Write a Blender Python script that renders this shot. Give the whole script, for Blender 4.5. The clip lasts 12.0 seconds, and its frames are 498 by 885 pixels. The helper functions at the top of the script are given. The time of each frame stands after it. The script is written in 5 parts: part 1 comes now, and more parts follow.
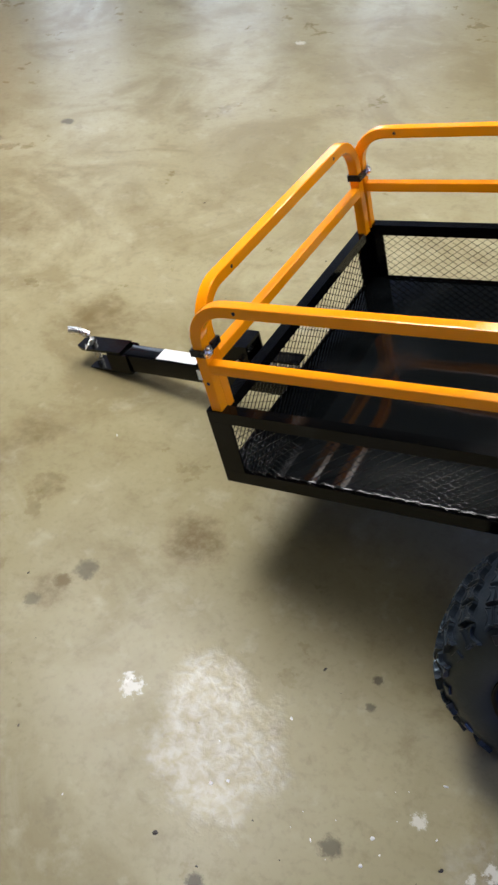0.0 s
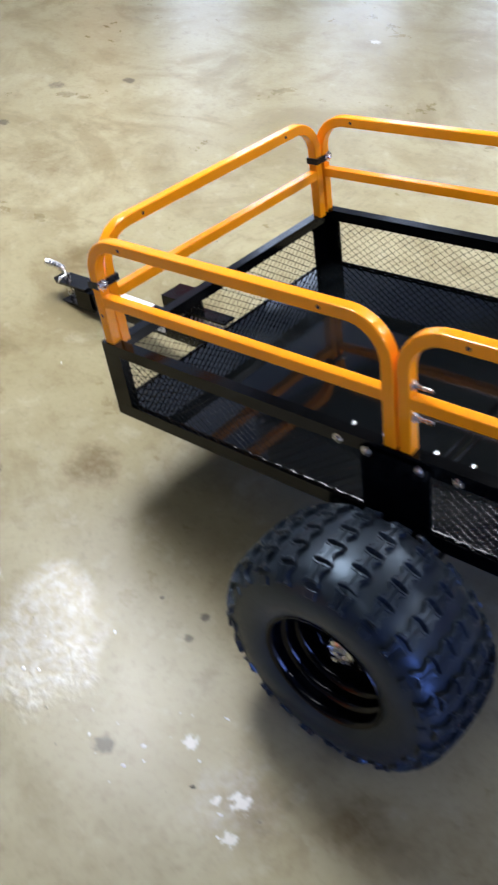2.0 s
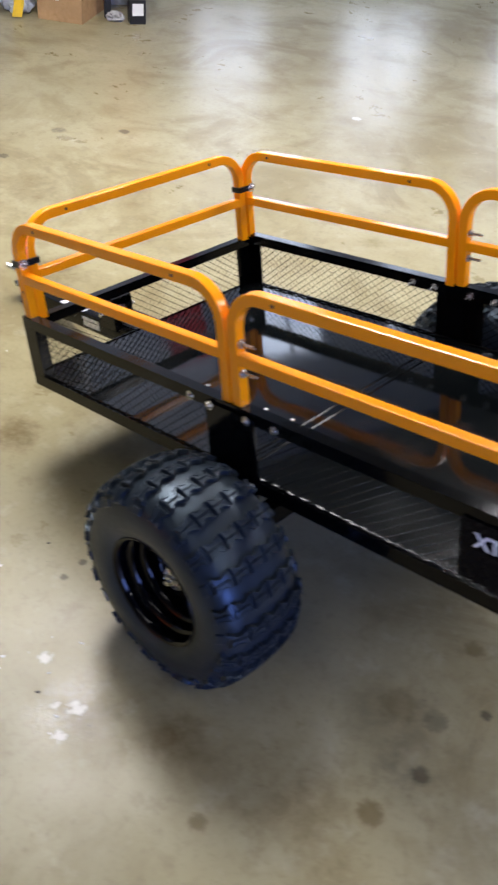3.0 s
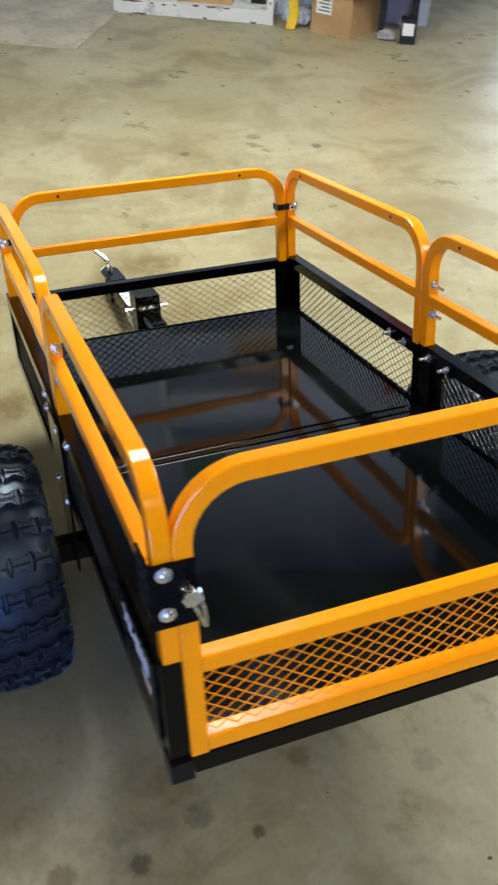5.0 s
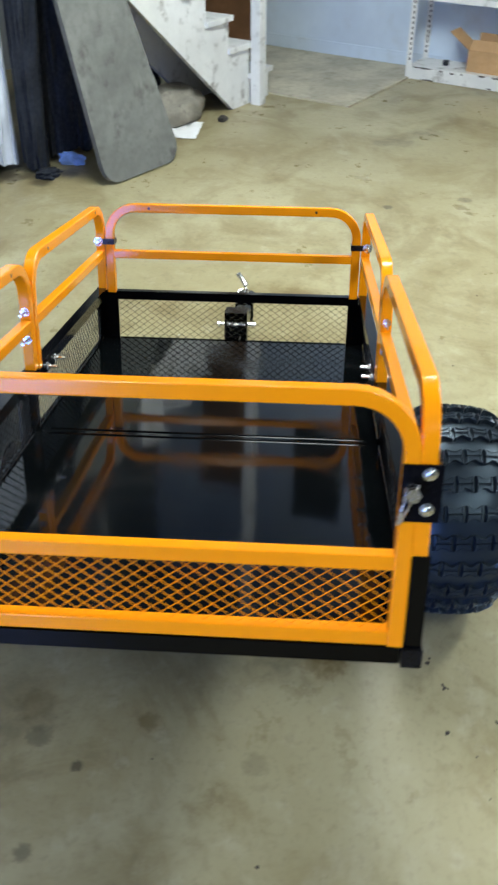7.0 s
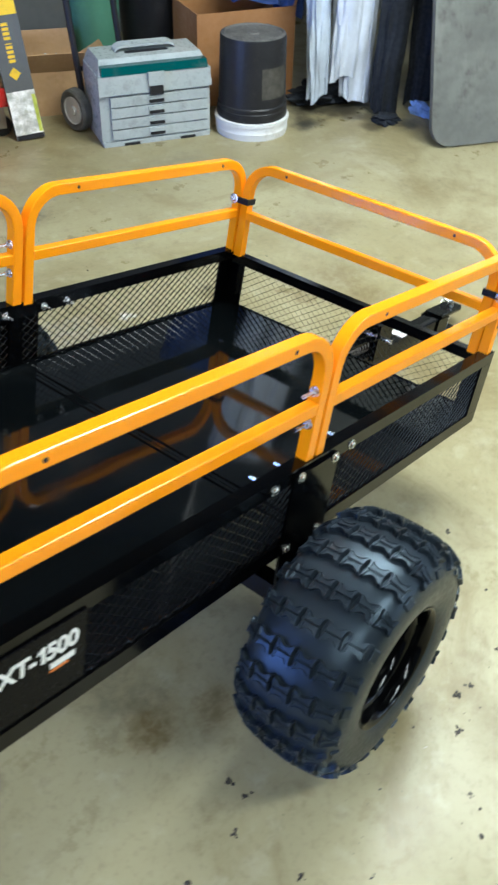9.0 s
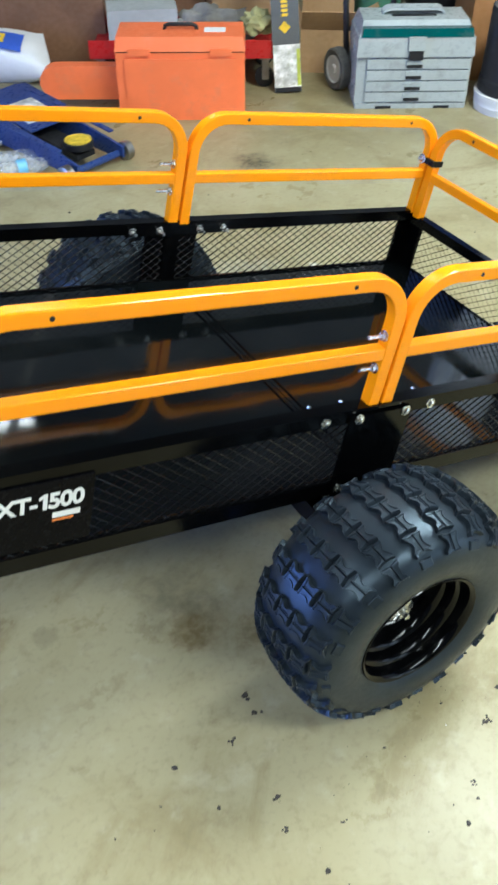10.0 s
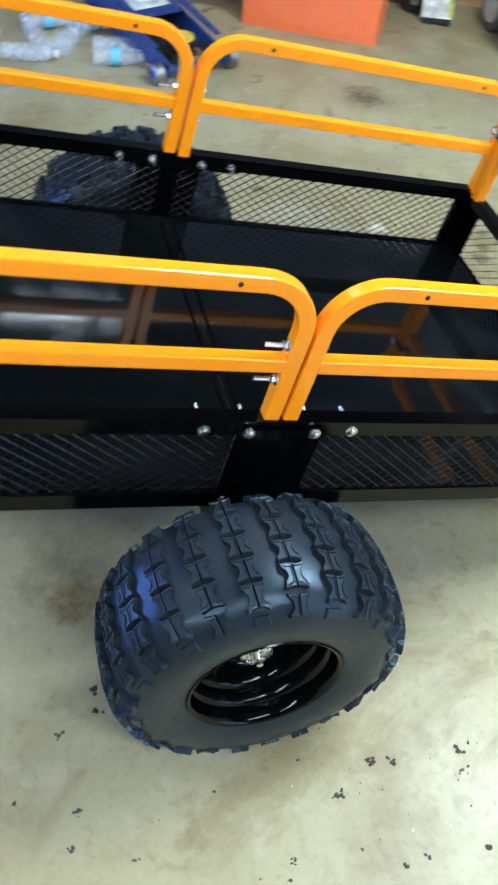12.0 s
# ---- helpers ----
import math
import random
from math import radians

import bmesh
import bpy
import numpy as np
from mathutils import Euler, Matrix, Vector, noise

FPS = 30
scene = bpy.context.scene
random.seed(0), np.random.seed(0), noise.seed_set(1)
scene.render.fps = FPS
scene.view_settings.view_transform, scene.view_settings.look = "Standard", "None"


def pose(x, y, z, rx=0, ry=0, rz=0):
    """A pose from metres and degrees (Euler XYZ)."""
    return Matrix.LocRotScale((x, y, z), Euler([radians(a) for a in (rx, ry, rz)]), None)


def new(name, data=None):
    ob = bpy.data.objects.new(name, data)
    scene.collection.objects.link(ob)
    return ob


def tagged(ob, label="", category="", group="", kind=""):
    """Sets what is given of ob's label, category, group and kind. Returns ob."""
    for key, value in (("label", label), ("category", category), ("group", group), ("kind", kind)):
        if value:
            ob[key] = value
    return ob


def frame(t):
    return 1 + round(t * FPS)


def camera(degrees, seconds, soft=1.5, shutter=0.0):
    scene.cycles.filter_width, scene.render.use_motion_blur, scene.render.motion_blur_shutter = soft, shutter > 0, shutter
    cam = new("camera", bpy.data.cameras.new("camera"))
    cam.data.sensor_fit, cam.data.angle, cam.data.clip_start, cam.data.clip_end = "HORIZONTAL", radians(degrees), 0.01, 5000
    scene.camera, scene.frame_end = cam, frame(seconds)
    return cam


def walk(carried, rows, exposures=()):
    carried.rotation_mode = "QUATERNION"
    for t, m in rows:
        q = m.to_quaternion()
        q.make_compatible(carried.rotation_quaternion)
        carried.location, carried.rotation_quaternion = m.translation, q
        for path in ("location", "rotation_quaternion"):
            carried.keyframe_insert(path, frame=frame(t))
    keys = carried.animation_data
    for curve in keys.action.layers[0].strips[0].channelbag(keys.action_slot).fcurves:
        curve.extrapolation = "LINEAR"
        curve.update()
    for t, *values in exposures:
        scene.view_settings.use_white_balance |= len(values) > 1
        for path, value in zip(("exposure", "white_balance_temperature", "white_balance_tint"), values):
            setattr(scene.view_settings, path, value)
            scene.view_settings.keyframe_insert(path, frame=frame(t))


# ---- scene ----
cam = camera(31.60, 12.0, soft=2.5, shutter=0.5)
ROWS = [
    (0.0, 0.0025, 1.4687, 1.5457, 45.514, 1.886, -152.033),
    (0.5, -0.0219, 1.4391, 1.5464, 44.759, 1.800, -150.109),
    (1.0, -0.0018, 1.3672, 1.5242, 44.023, -0.556, -153.723),
    (1.2, -0.0418, 1.3595, 1.5236, 44.538, -0.889, -152.569),
    (1.5, -0.1666, 1.3606, 1.5357, 44.946, -3.832, -147.859),
    (1.7, -0.2831, 1.3565, 1.5476, 44.868, -2.437, -142.875),
    (2.0, -0.4654, 1.3558, 1.5632, 45.274, -1.866, -139.743),
    (2.2, -0.5770, 1.3919, 1.5699, 45.972, -2.295, -138.021),
    (2.5, -0.7357, 1.4477, 1.5767, 49.329, -3.337, -137.157),
    (2.7, -0.8235, 1.4445, 1.5754, 50.034, -3.889, -136.225),
    (3.0, -0.9438, 1.3947, 1.5712, 50.334, -4.656, -135.060),
    (3.2, -1.0362, 1.3236, 1.5733, 50.722, -5.220, -133.913),
    (3.5, -1.1614, 1.1953, 1.5750, 50.983, -2.801, -129.523),
    (3.7, -1.2062, 1.1141, 1.5715, 50.867, -0.864, -126.769),
    (5.3, -1.3879, 0.4442, 1.5427, 50.740, -1.375, -106.977),
    (5.5, -1.4351, 0.3955, 1.5445, 51.194, -0.701, -104.922),
    (6.0, -1.5815, 0.3297, 1.5712, 51.616, -3.078, -100.293),
    (6.5, -1.6849, 0.1298, 1.5760, 52.901, -1.566, -94.439),
    (6.7, -1.6886, -0.0116, 1.5676, 53.559, -0.382, -91.009),
    (8.3, -1.1640, -0.7987, 1.4988, 49.376, -0.474, -60.183),
    (8.5, -1.1235, -0.8947, 1.5106, 49.372, 0.649, -54.404),
    (8.8, -1.0359, -0.9667, 1.5230, 49.361, -0.071, -52.330),
    (9.0, -0.9797, -1.0044, 1.5273, 49.765, -1.177, -50.935),
    (9.3, -0.9119, -1.0907, 1.5298, 49.768, -2.399, -45.718),
    (9.5, -0.8710, -1.1581, 1.5227, 49.473, -4.437, -40.846),
    (9.7, -0.8318, -1.2201, 1.5037, 48.805, -2.054, -35.349),
    (9.8, -0.8174, -1.2485, 1.4960, 48.683, -1.024, -33.023),
    (10.0, -0.8049, -1.2941, 1.4923, 48.436, 0.062, -30.397),
    (10.2, -0.7875, -1.3207, 1.4902, 47.237, 0.251, -29.455),
    (10.5, -0.7424, -1.3249, 1.4870, 45.994, -0.188, -27.877),
    (10.7, -0.6918, -1.2998, 1.4832, 45.915, 0.032, -27.956),
    (11.0, -0.5981, -1.2457, 1.4758, 45.791, -0.584, -26.533),
    (11.2, -0.5474, -1.2168, 1.4739, 45.809, -0.767, -25.243),
    (11.5, -0.4680, -1.1913, 1.4686, 44.158, -2.669, -21.981),
    (11.7, -0.4182, -1.2018, 1.4633, 42.992, -3.228, -20.618),
    (12.0, -0.3409, -1.2298, 1.4518, 42.713, -3.544, -14.630),
]
walk(cam, [(t, pose(x, y, z, rx, ry, rz)) for t, x, y, z, rx, ry, rz in ROWS], [
    (0.0, -0.14, 6300, 14), (0.5, -0.17, 6250, 14), (1.0, 0.06, 5600, 18), (2.0, 0.22, 5800, 16), (2.5, 0.26, 5950, 18), (3.5, 0.2, 6400, 15), (5.5, 0.16, 6250, 6), (6.5, 0.2, 5850, 4), (8.5, 0.21, 6400, -3), (9.0, 0.38, 5750, 1), (10.0, 0.50, 5750, 1), (12.0, 0.45, 5250, 4),
])

# ---- world and light ----
ROOM = pose(0, 0, 0, 0, 0, -30)          # the room stands turned against the trailer
FAR, BAY, NEAR, LEFT, RIGHT, HIGH = 4.87, 5.8, -5.0, 4.1, -5.6, 3.0
STEP = -0.38                              # where the far wall steps back
PANES = [(-1.6, -0.95), (-3.05, -2.2), (-5.0, -3.7)]

world = bpy.data.worlds.new("world")
world.use_nodes = True
scene.world = world
world.node_tree.nodes["Background"].inputs["Color"].default_value = (0.62, 0.72, 0.9, 1)
world.node_tree.nodes["Background"].inputs["Strength"].default_value = 0.6


def area(name, m, sx, sy, watts, colour):
    data = bpy.data.lights.new(name, "AREA")
    data.shape, data.size, data.size_y, data.energy, data.color = "RECTANGLE", sx, sy, watts, colour
    ob = new(name, data)
    ob.matrix_world = m
    return ob


# along, across, turn, length, width, watts
# the fifth is a fill added for the clutter, with no known source
TUBES = [(1.6, 0.62, 0, 1.6, 0.7, 118), (1.8, -1.75, 0, 2.3, 0.3, 64), (-1.1, -2.7, 0, 2.3, 0.2, 58), (-2.9, -0.9, 0, 2.3, 0.2, 24), (-1.0, 1.3, 0, 2.3, 0.2, 5), (-0.85, 3.48, 45, 0.9, 0.03, 3.5)]
for u, v, turn, length, width, watts in TUBES:
    area("tube_light", ROOM @ pose(u, v, HIGH - 0.13, 0, 0, turn), length, width, watts, (1.0, 0.99, 0.94))
# unseen blue fill from behind, added for the blue sheen on the tyres
area("blue_rear_fill", ROOM @ pose(NEAR + 0.05, -0.6, 1.25, 0, -90, 0), 2.0, 1.8, 124, (0.15, 0.28, 1.0))


# ---- materials ----
def nodes_of(name):
    m = bpy.data.materials.new(name)
    m.use_nodes = True
    nt = m.node_tree
    return m, nt, nt.nodes["Principled BSDF"]


def node(nt, kind, **kw):
    n = nt.nodes.new(kind)
    for k, v in kw.items():
        n.inputs[k].default_value = v
    return n


def mixed(nt, fac, a, b, mode="MIX"):
    n = nt.nodes.new("ShaderNodeMix")
    n.data_type, n.blend_type = "RGBA", mode
    for sock, val in ((n.inputs[0], fac), (n.inputs[6], a), (n.inputs[7], b)):
        if isinstance(val, (tuple, float, int)):
            sock.default_value = val if not isinstance(val, tuple) else (*val[:3], 1)
        else:
            nt.links.new(val, sock)
    return n.outputs[2]


def ramp(nt, src, lo, hi, a=0.0, b=1.0):
    n = nt.nodes.new("ShaderNodeMapRange")
    n.inputs[1].default_value, n.inputs[2].default_value, n.inputs[3].default_value, n.inputs[4].default_value = lo, hi, a, b
    n.interpolation_type = "SMOOTHSTEP"
    nt.links.new(src, n.inputs[0])
    return n.outputs[0]


def noise_at(nt, vec, scale, detail=4.0, rough=0.55, warp=0.0):
    n = node(nt, "ShaderNodeTexNoise", Scale=scale, Detail=detail, Roughness=rough, Distortion=warp)
    nt.links.new(vec, n.inputs["Vector"])
    return n.outputs["Fac"]


def calc(nt, op, a, b=0.0):
    n = nt.nodes.new("ShaderNodeMath")
    n.operation = op
    for sock, val in zip(n.inputs, (a, b)):
        if isinstance(val, (float, int)):
            sock.default_value = val
        else:
            nt.links.new(val, sock)
    return n.outputs[0]


def surface(name, colour, rough=0.5, metal=0.0, vary=0.15, scale=8.0, bump=0.0, bump_scale=60.0, dirt=None, dirt_amount=0.3, coat=0.0, ior=1.5, spec=0.5, sheen=None):
    """A paint, plastic, cloth or metal: two scales of tone, dirt, uneven gloss and fine relief."""
    m, nt, b = nodes_of(name)
    at = nt.nodes.new("ShaderNodeTexCoord").outputs["Object"]
    big, fine = noise_at(nt, at, scale), noise_at(nt, at, scale * 9, 3.0)
    dark = tuple(c * (1 - vary) for c in colour)
    light = tuple(min(1.0, c * (1 + vary)) for c in colour)
    col = mixed(nt, ramp(nt, big, 0.3, 0.7), dark, light)
    col = mixed(nt, ramp(nt, fine, 0.35, 0.75, 0.0, 0.35), col, dark)
    if dirt:
        col = mixed(nt, ramp(nt, noise_at(nt, at, scale * 2.3, 6.0, 0.65), 0.52, 0.72, 0.0, dirt_amount), col, dirt)
    b.inputs["Specular IOR Level"].default_value = spec
    if sheen:
        b.inputs["Specular Tint"].default_value = (*sheen, 1)
    nt.links.new(col, b.inputs["Base Color"])
    nt.links.new(ramp(nt, fine, 0.3, 0.7, max(0.02, rough * 0.85), min(1.0, rough * 1.2)), b.inputs["Roughness"])
    b.inputs["Metallic"].default_value = metal
    b.inputs["IOR"].default_value = ior
    b.inputs["Coat Weight"].default_value = coat
    if bump:
        n = nt.nodes.new("ShaderNodeBump")
        n.inputs["Strength"].default_value, n.inputs["Distance"].default_value = bump, 0.002
        nt.links.new(noise_at(nt, at, bump_scale, 5.0), n.inputs["Height"])
        nt.links.new(n.outputs["Normal"], b.inputs["Normal"])
    return m


def concrete_floor():
    m, nt, b = nodes_of("sealed_concrete")
    at = nt.nodes.new("ShaderNodeNewGeometry").outputs["Position"]
    n1, n2, n3, n4 = noise_at(nt, at, 0.7, 5.0, 0.6, 0.4), noise_at(nt, at, 2.6, 6.0, 0.62, 0.6), noise_at(nt, at, 11.0, 6.0, 0.65), noise_at(nt, at, 70.0, 4.0)
    wide = noise_at(nt, at, 1.4, 7.0, 0.66, 1.2)
    col = mixed(nt, ramp(nt, n1, 0.32, 0.68), (0.285, 0.250, 0.145), (0.385, 0.355, 0.235))
    col = mixed(nt, ramp(nt, n2, 0.46, 0.68, 0.0, 0.55), col, (0.200, 0.160, 0.078))
    col = mixed(nt, ramp(nt, wide, 0.53, 0.66, 0.0, 0.5), col, (0.175, 0.135, 0.062))
    col = mixed(nt, ramp(nt, wide, 0.30, 0.44, 0.4, 0.0), col, (0.46, 0.435, 0.34))
    col = mixed(nt, ramp(nt, n3, 0.54, 0.72, 0.0, 0.3), col, (0.49, 0.465, 0.37))
    col = mixed(nt, ramp(nt, n3, 0.30, 0.46, 0.4, 0.0), col, (0.18, 0.145, 0.08))
    col = mixed(nt, ramp(nt, noise_at(nt, at, 26.0, 6.0, 0.62, 0.4), 0.53, 0.70, 0.0, 0.22), col, (0.15, 0.12, 0.065))
    col = mixed(nt, ramp(nt, n4, 0.3, 0.5, 0.25, 0.0), col, (0.21, 0.18, 0.115))
    gloss = ramp(nt, n2, 0.3, 0.7, 0.28, 0.38)
    gloss = calc(nt, "ADD", gloss, ramp(nt, n3, 0.3, 0.8, -0.03, 0.07))

    def spot(x, y, r, amount, soft=0.5, wild=0.5, fine=9.0, speck=0.0):
        """A spot of ragged outline on the slab."""
        off = nt.nodes.new("ShaderNodeVectorMath")
        off.operation = "DISTANCE"
        nt.links.new(at, off.inputs[0])
        off.inputs[1].default_value = (x, y, 0)
        edge = calc(nt, "ADD", off.outputs["Value"], calc(nt, "MULTIPLY", calc(nt, "SUBTRACT", noise_at(nt, at, fine, 5.0, 0.65), 0.5), r * wild * 2))
        mask = ramp(nt, edge, r * (1 - soft), r * (1 + soft * 0.3), amount, 0.0)
        if speck:
            mask = calc(nt, "MULTIPLY", mask, ramp(nt, noise_at(nt, at, speck, 5.0, 0.65, 0.3), 0.32, 0.66, 0.45, 1.0))
        return mask

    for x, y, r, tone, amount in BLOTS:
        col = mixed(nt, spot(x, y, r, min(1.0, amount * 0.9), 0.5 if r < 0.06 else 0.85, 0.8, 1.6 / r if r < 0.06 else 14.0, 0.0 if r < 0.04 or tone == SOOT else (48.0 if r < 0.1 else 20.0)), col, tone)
    # polished, rippled patches that catch the lamp
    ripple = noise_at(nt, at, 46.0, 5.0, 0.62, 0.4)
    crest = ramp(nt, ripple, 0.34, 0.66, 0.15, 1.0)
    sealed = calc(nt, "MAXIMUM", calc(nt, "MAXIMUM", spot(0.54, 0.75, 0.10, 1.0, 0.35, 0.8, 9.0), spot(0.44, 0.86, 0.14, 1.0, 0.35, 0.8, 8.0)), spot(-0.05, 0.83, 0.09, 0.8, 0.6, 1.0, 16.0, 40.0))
    # grey-white mixed into the colour paints part of the lamp glare
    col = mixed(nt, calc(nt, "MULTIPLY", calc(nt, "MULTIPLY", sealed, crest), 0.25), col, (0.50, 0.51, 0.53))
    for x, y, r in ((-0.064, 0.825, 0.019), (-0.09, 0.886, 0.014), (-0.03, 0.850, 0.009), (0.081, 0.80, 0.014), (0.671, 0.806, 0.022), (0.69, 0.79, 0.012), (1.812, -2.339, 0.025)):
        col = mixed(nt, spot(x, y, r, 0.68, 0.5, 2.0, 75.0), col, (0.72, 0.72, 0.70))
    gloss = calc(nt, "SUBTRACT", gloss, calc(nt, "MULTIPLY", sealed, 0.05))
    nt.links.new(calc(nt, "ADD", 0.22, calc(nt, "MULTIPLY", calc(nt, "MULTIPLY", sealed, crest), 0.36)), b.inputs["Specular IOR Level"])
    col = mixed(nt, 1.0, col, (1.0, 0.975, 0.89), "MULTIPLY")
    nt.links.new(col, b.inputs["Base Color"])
    nt.links.new(gloss, b.inputs["Roughness"])
    bm = nt.nodes.new("ShaderNodeBump")
    bm.inputs["Strength"].default_value, bm.inputs["Distance"].default_value = 0.10, 0.004
    nt.links.new(calc(nt, "ADD", n3, calc(nt, "MULTIPLY", calc(nt, "MULTIPLY", ripple, sealed), 7.0)), bm.inputs["Height"])
    nt.links.new(bm.outputs["Normal"], b.inputs["Normal"])
    return m


def sheet_paint():
    """Gloss black paint on thin sheet steel: gentle waves, and hazy smudges where it was handled."""
    m, nt, b = nodes_of("black_sheet_paint")
    at = nt.nodes.new("ShaderNodeTexCoord").outputs["Object"]
    smudge = noise_at(nt, at, 3.2, 5.0, 0.6, 1.0)
    dust = ramp(nt, noise_at(nt, at, 240.0, 2.0), 0.70, 0.76, 0.0, 0.10)
    col = mixed(nt, ramp(nt, smudge, 0.45, 0.72), (0.0018, 0.0024, 0.0027), (0.006, 0.0072, 0.0078))
    nt.links.new(mixed(nt, dust, col, (0.12, 0.11, 0.10)), b.inputs["Base Color"])
    nt.links.new(ramp(nt, smudge, 0.5, 0.74, 0.06, 0.16), b.inputs["Roughness"])
    b.inputs["Specular IOR Level"].default_value = 0.44
    bm = nt.nodes.new("ShaderNodeBump")
    bm.inputs["Strength"].default_value, bm.inputs["Distance"].default_value = 0.25, 0.004
    nt.links.new(noise_at(nt, at, 4.5, 2.0, 0.4), bm.inputs["Height"])
    nt.links.new(bm.outputs["Normal"], b.inputs["Normal"])
    return m


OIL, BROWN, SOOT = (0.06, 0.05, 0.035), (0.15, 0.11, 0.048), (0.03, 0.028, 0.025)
BLOTS = [
    (0.20, 0.91, 0.022, OIL, 0.75), (0.247, 0.578, 0.012, OIL, 0.8), (0.238, 0.638, 0.011, OIL, 0.7), (-0.63, 0.42, 0.022, OIL, 0.7),
    (-0.53, 0.08, 0.026, BROWN, 0.7), (-0.61, 0.555, 0.03, BROWN, 0.8), (-0.5, 0.33, 0.05, BROWN, 0.55), (2.5, -0.97, 0.04, OIL, 0.7),
    (3.53, -0.89, 0.12, OIL, 0.55), (3.35, -0.62, 0.07, OIL, 0.5), (0.87, -1.3, 0.06, (0.2, 0.17, 0.07), 0.8), (0.74, 0.42, 0.07, BROWN, 0.75),
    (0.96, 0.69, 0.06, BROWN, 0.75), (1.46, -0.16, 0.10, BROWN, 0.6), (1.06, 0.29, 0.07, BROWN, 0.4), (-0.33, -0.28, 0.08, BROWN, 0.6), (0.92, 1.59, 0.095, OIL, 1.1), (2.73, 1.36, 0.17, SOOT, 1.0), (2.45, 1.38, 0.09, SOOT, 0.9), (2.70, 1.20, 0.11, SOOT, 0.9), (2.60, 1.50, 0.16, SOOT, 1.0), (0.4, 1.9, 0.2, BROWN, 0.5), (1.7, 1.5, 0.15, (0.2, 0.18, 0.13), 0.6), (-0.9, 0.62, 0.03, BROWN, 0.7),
    # broad spots at the left wheel are part stain, part its painted shadow
    (0.75, 0.44, 0.08, BROWN, 1.1), (0.92, 0.61, 0.03, OIL, 0.7), (0.95, 0.66, 0.022, BROWN, 1.0), (0.98, 0.73, 0.02, OIL, 0.6), (1.42, -0.17, 0.13, BROWN, 0.9), (1.30, 0.30, 0.09, BROWN, 0.8), (0.378, 1.066, 0.018, OIL, 0.9), (-0.24, 0.73, 0.07, BROWN, 1.0), (-0.10, 0.83, 0.06, BROWN, 0.7), (-0.50, 0.64, 0.13, BROWN, 0.75), (-0.61, 0.45, 0.06, OIL, 0.5), (-0.825, 0.267, 0.02, OIL, 0.6), (-0.579, 0.299, 0.03, OIL, 0.5), (-0.34, -0.19, 0.10, OIL, 0.6), (-0.23, -0.36, 0.07, BROWN, 0.9), (-0.355, -0.287, 0.05, BROWN, 0.9), (4.5, -1.37, 0.2, OIL, 0.5), (3.38, -0.73, 0.12, OIL, 0.6), (1.35, 0.45, 0.11, BROWN, 0.7), (1.9, 0.3, 0.12, BROWN, 0.5), (1.6, 0.7, 0.14, BROWN, 0.6),
    (1.155, 0.443, 0.05, BROWN, 0.7), (1.97, -0.49, 0.18, BROWN, 0.5), (2.318, -1.216, 0.03, OIL, 0.8), (1.815, -2.274, 0.10, BROWN, 0.6), (1.349, -1.729, 0.08, BROWN, 0.6), (2.381, -0.596, 0.028, OIL, 0.8), (-0.402, 0.806, 0.02, BROWN, 0.8), (-0.643, 0.206, 0.014, OIL, 0.8), (-0.62, -0.147, 0.03, OIL, 0.3), (-0.53, 0.36, 0.15, OIL, 0.4),
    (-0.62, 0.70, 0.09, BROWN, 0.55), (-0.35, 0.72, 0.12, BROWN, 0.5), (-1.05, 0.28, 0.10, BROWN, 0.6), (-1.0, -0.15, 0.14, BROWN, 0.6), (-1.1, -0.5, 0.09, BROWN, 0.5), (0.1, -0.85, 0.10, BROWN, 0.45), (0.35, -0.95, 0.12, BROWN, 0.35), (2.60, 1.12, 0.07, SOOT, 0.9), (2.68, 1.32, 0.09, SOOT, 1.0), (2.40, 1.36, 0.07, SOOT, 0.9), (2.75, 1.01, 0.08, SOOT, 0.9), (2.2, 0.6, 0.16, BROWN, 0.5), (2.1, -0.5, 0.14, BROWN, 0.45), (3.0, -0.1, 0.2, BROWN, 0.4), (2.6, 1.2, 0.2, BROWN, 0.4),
]
CONCRETE = concrete_floor()
SLAB = surface("patch_concrete", (0.48, 0.44, 0.33), 0.6, 0, 0.2, 3, 0.3, 40, (0.2, 0.17, 0.11), 0.5)
ORANGE = surface("orange_powder_coat", (0.98, 0.325, 0.001), 0.15, 0, 0.015, 6, 0.015, 250, (0.8, 0.24, 0.005), 0.05, 0.0, spec=0.4)
BLACK = surface("black_gloss_paint", (0.0012, 0.0013, 0.0015), 0.13, 0, 0.3, 5, 0.05, 160, (0.003, 0.003, 0.003), 0.25, 0.0, spec=0.18)
MESH = surface("black_mesh_paint", (0.0025, 0.0025, 0.003), 0.20, 0, 0.3, 5, 0, 200, spec=0.50)
RIM = surface("black_rim_enamel", (0.0012, 0.0013, 0.0015), 0.09, 0, 0.3, 5, 0.05, 160, spec=0.22)
SHEET = sheet_paint()
# base and highlights tinted blue, standing in for blue light on the tyres
RUBBER = surface("tyre_rubber", (0.015, 0.020, 0.027), 0.33, 0, 0.25, 12, 0.14, 260, (0.027, 0.032, 0.040), 0.3, spec=0.42, sheen=(0.62, 0.82, 1.0))
DUSTY_RUBBER = surface("dusty_rubber", (0.09, 0.088, 0.08), 0.8, 0, 0.3, 25, 0.2, 150, (0.2, 0.19, 0.17), 0.4)
ZINC = surface("zinc_plate", (0.72, 0.72, 0.70), 0.25, 1.0, 0.1, 20, 0.05, 300)
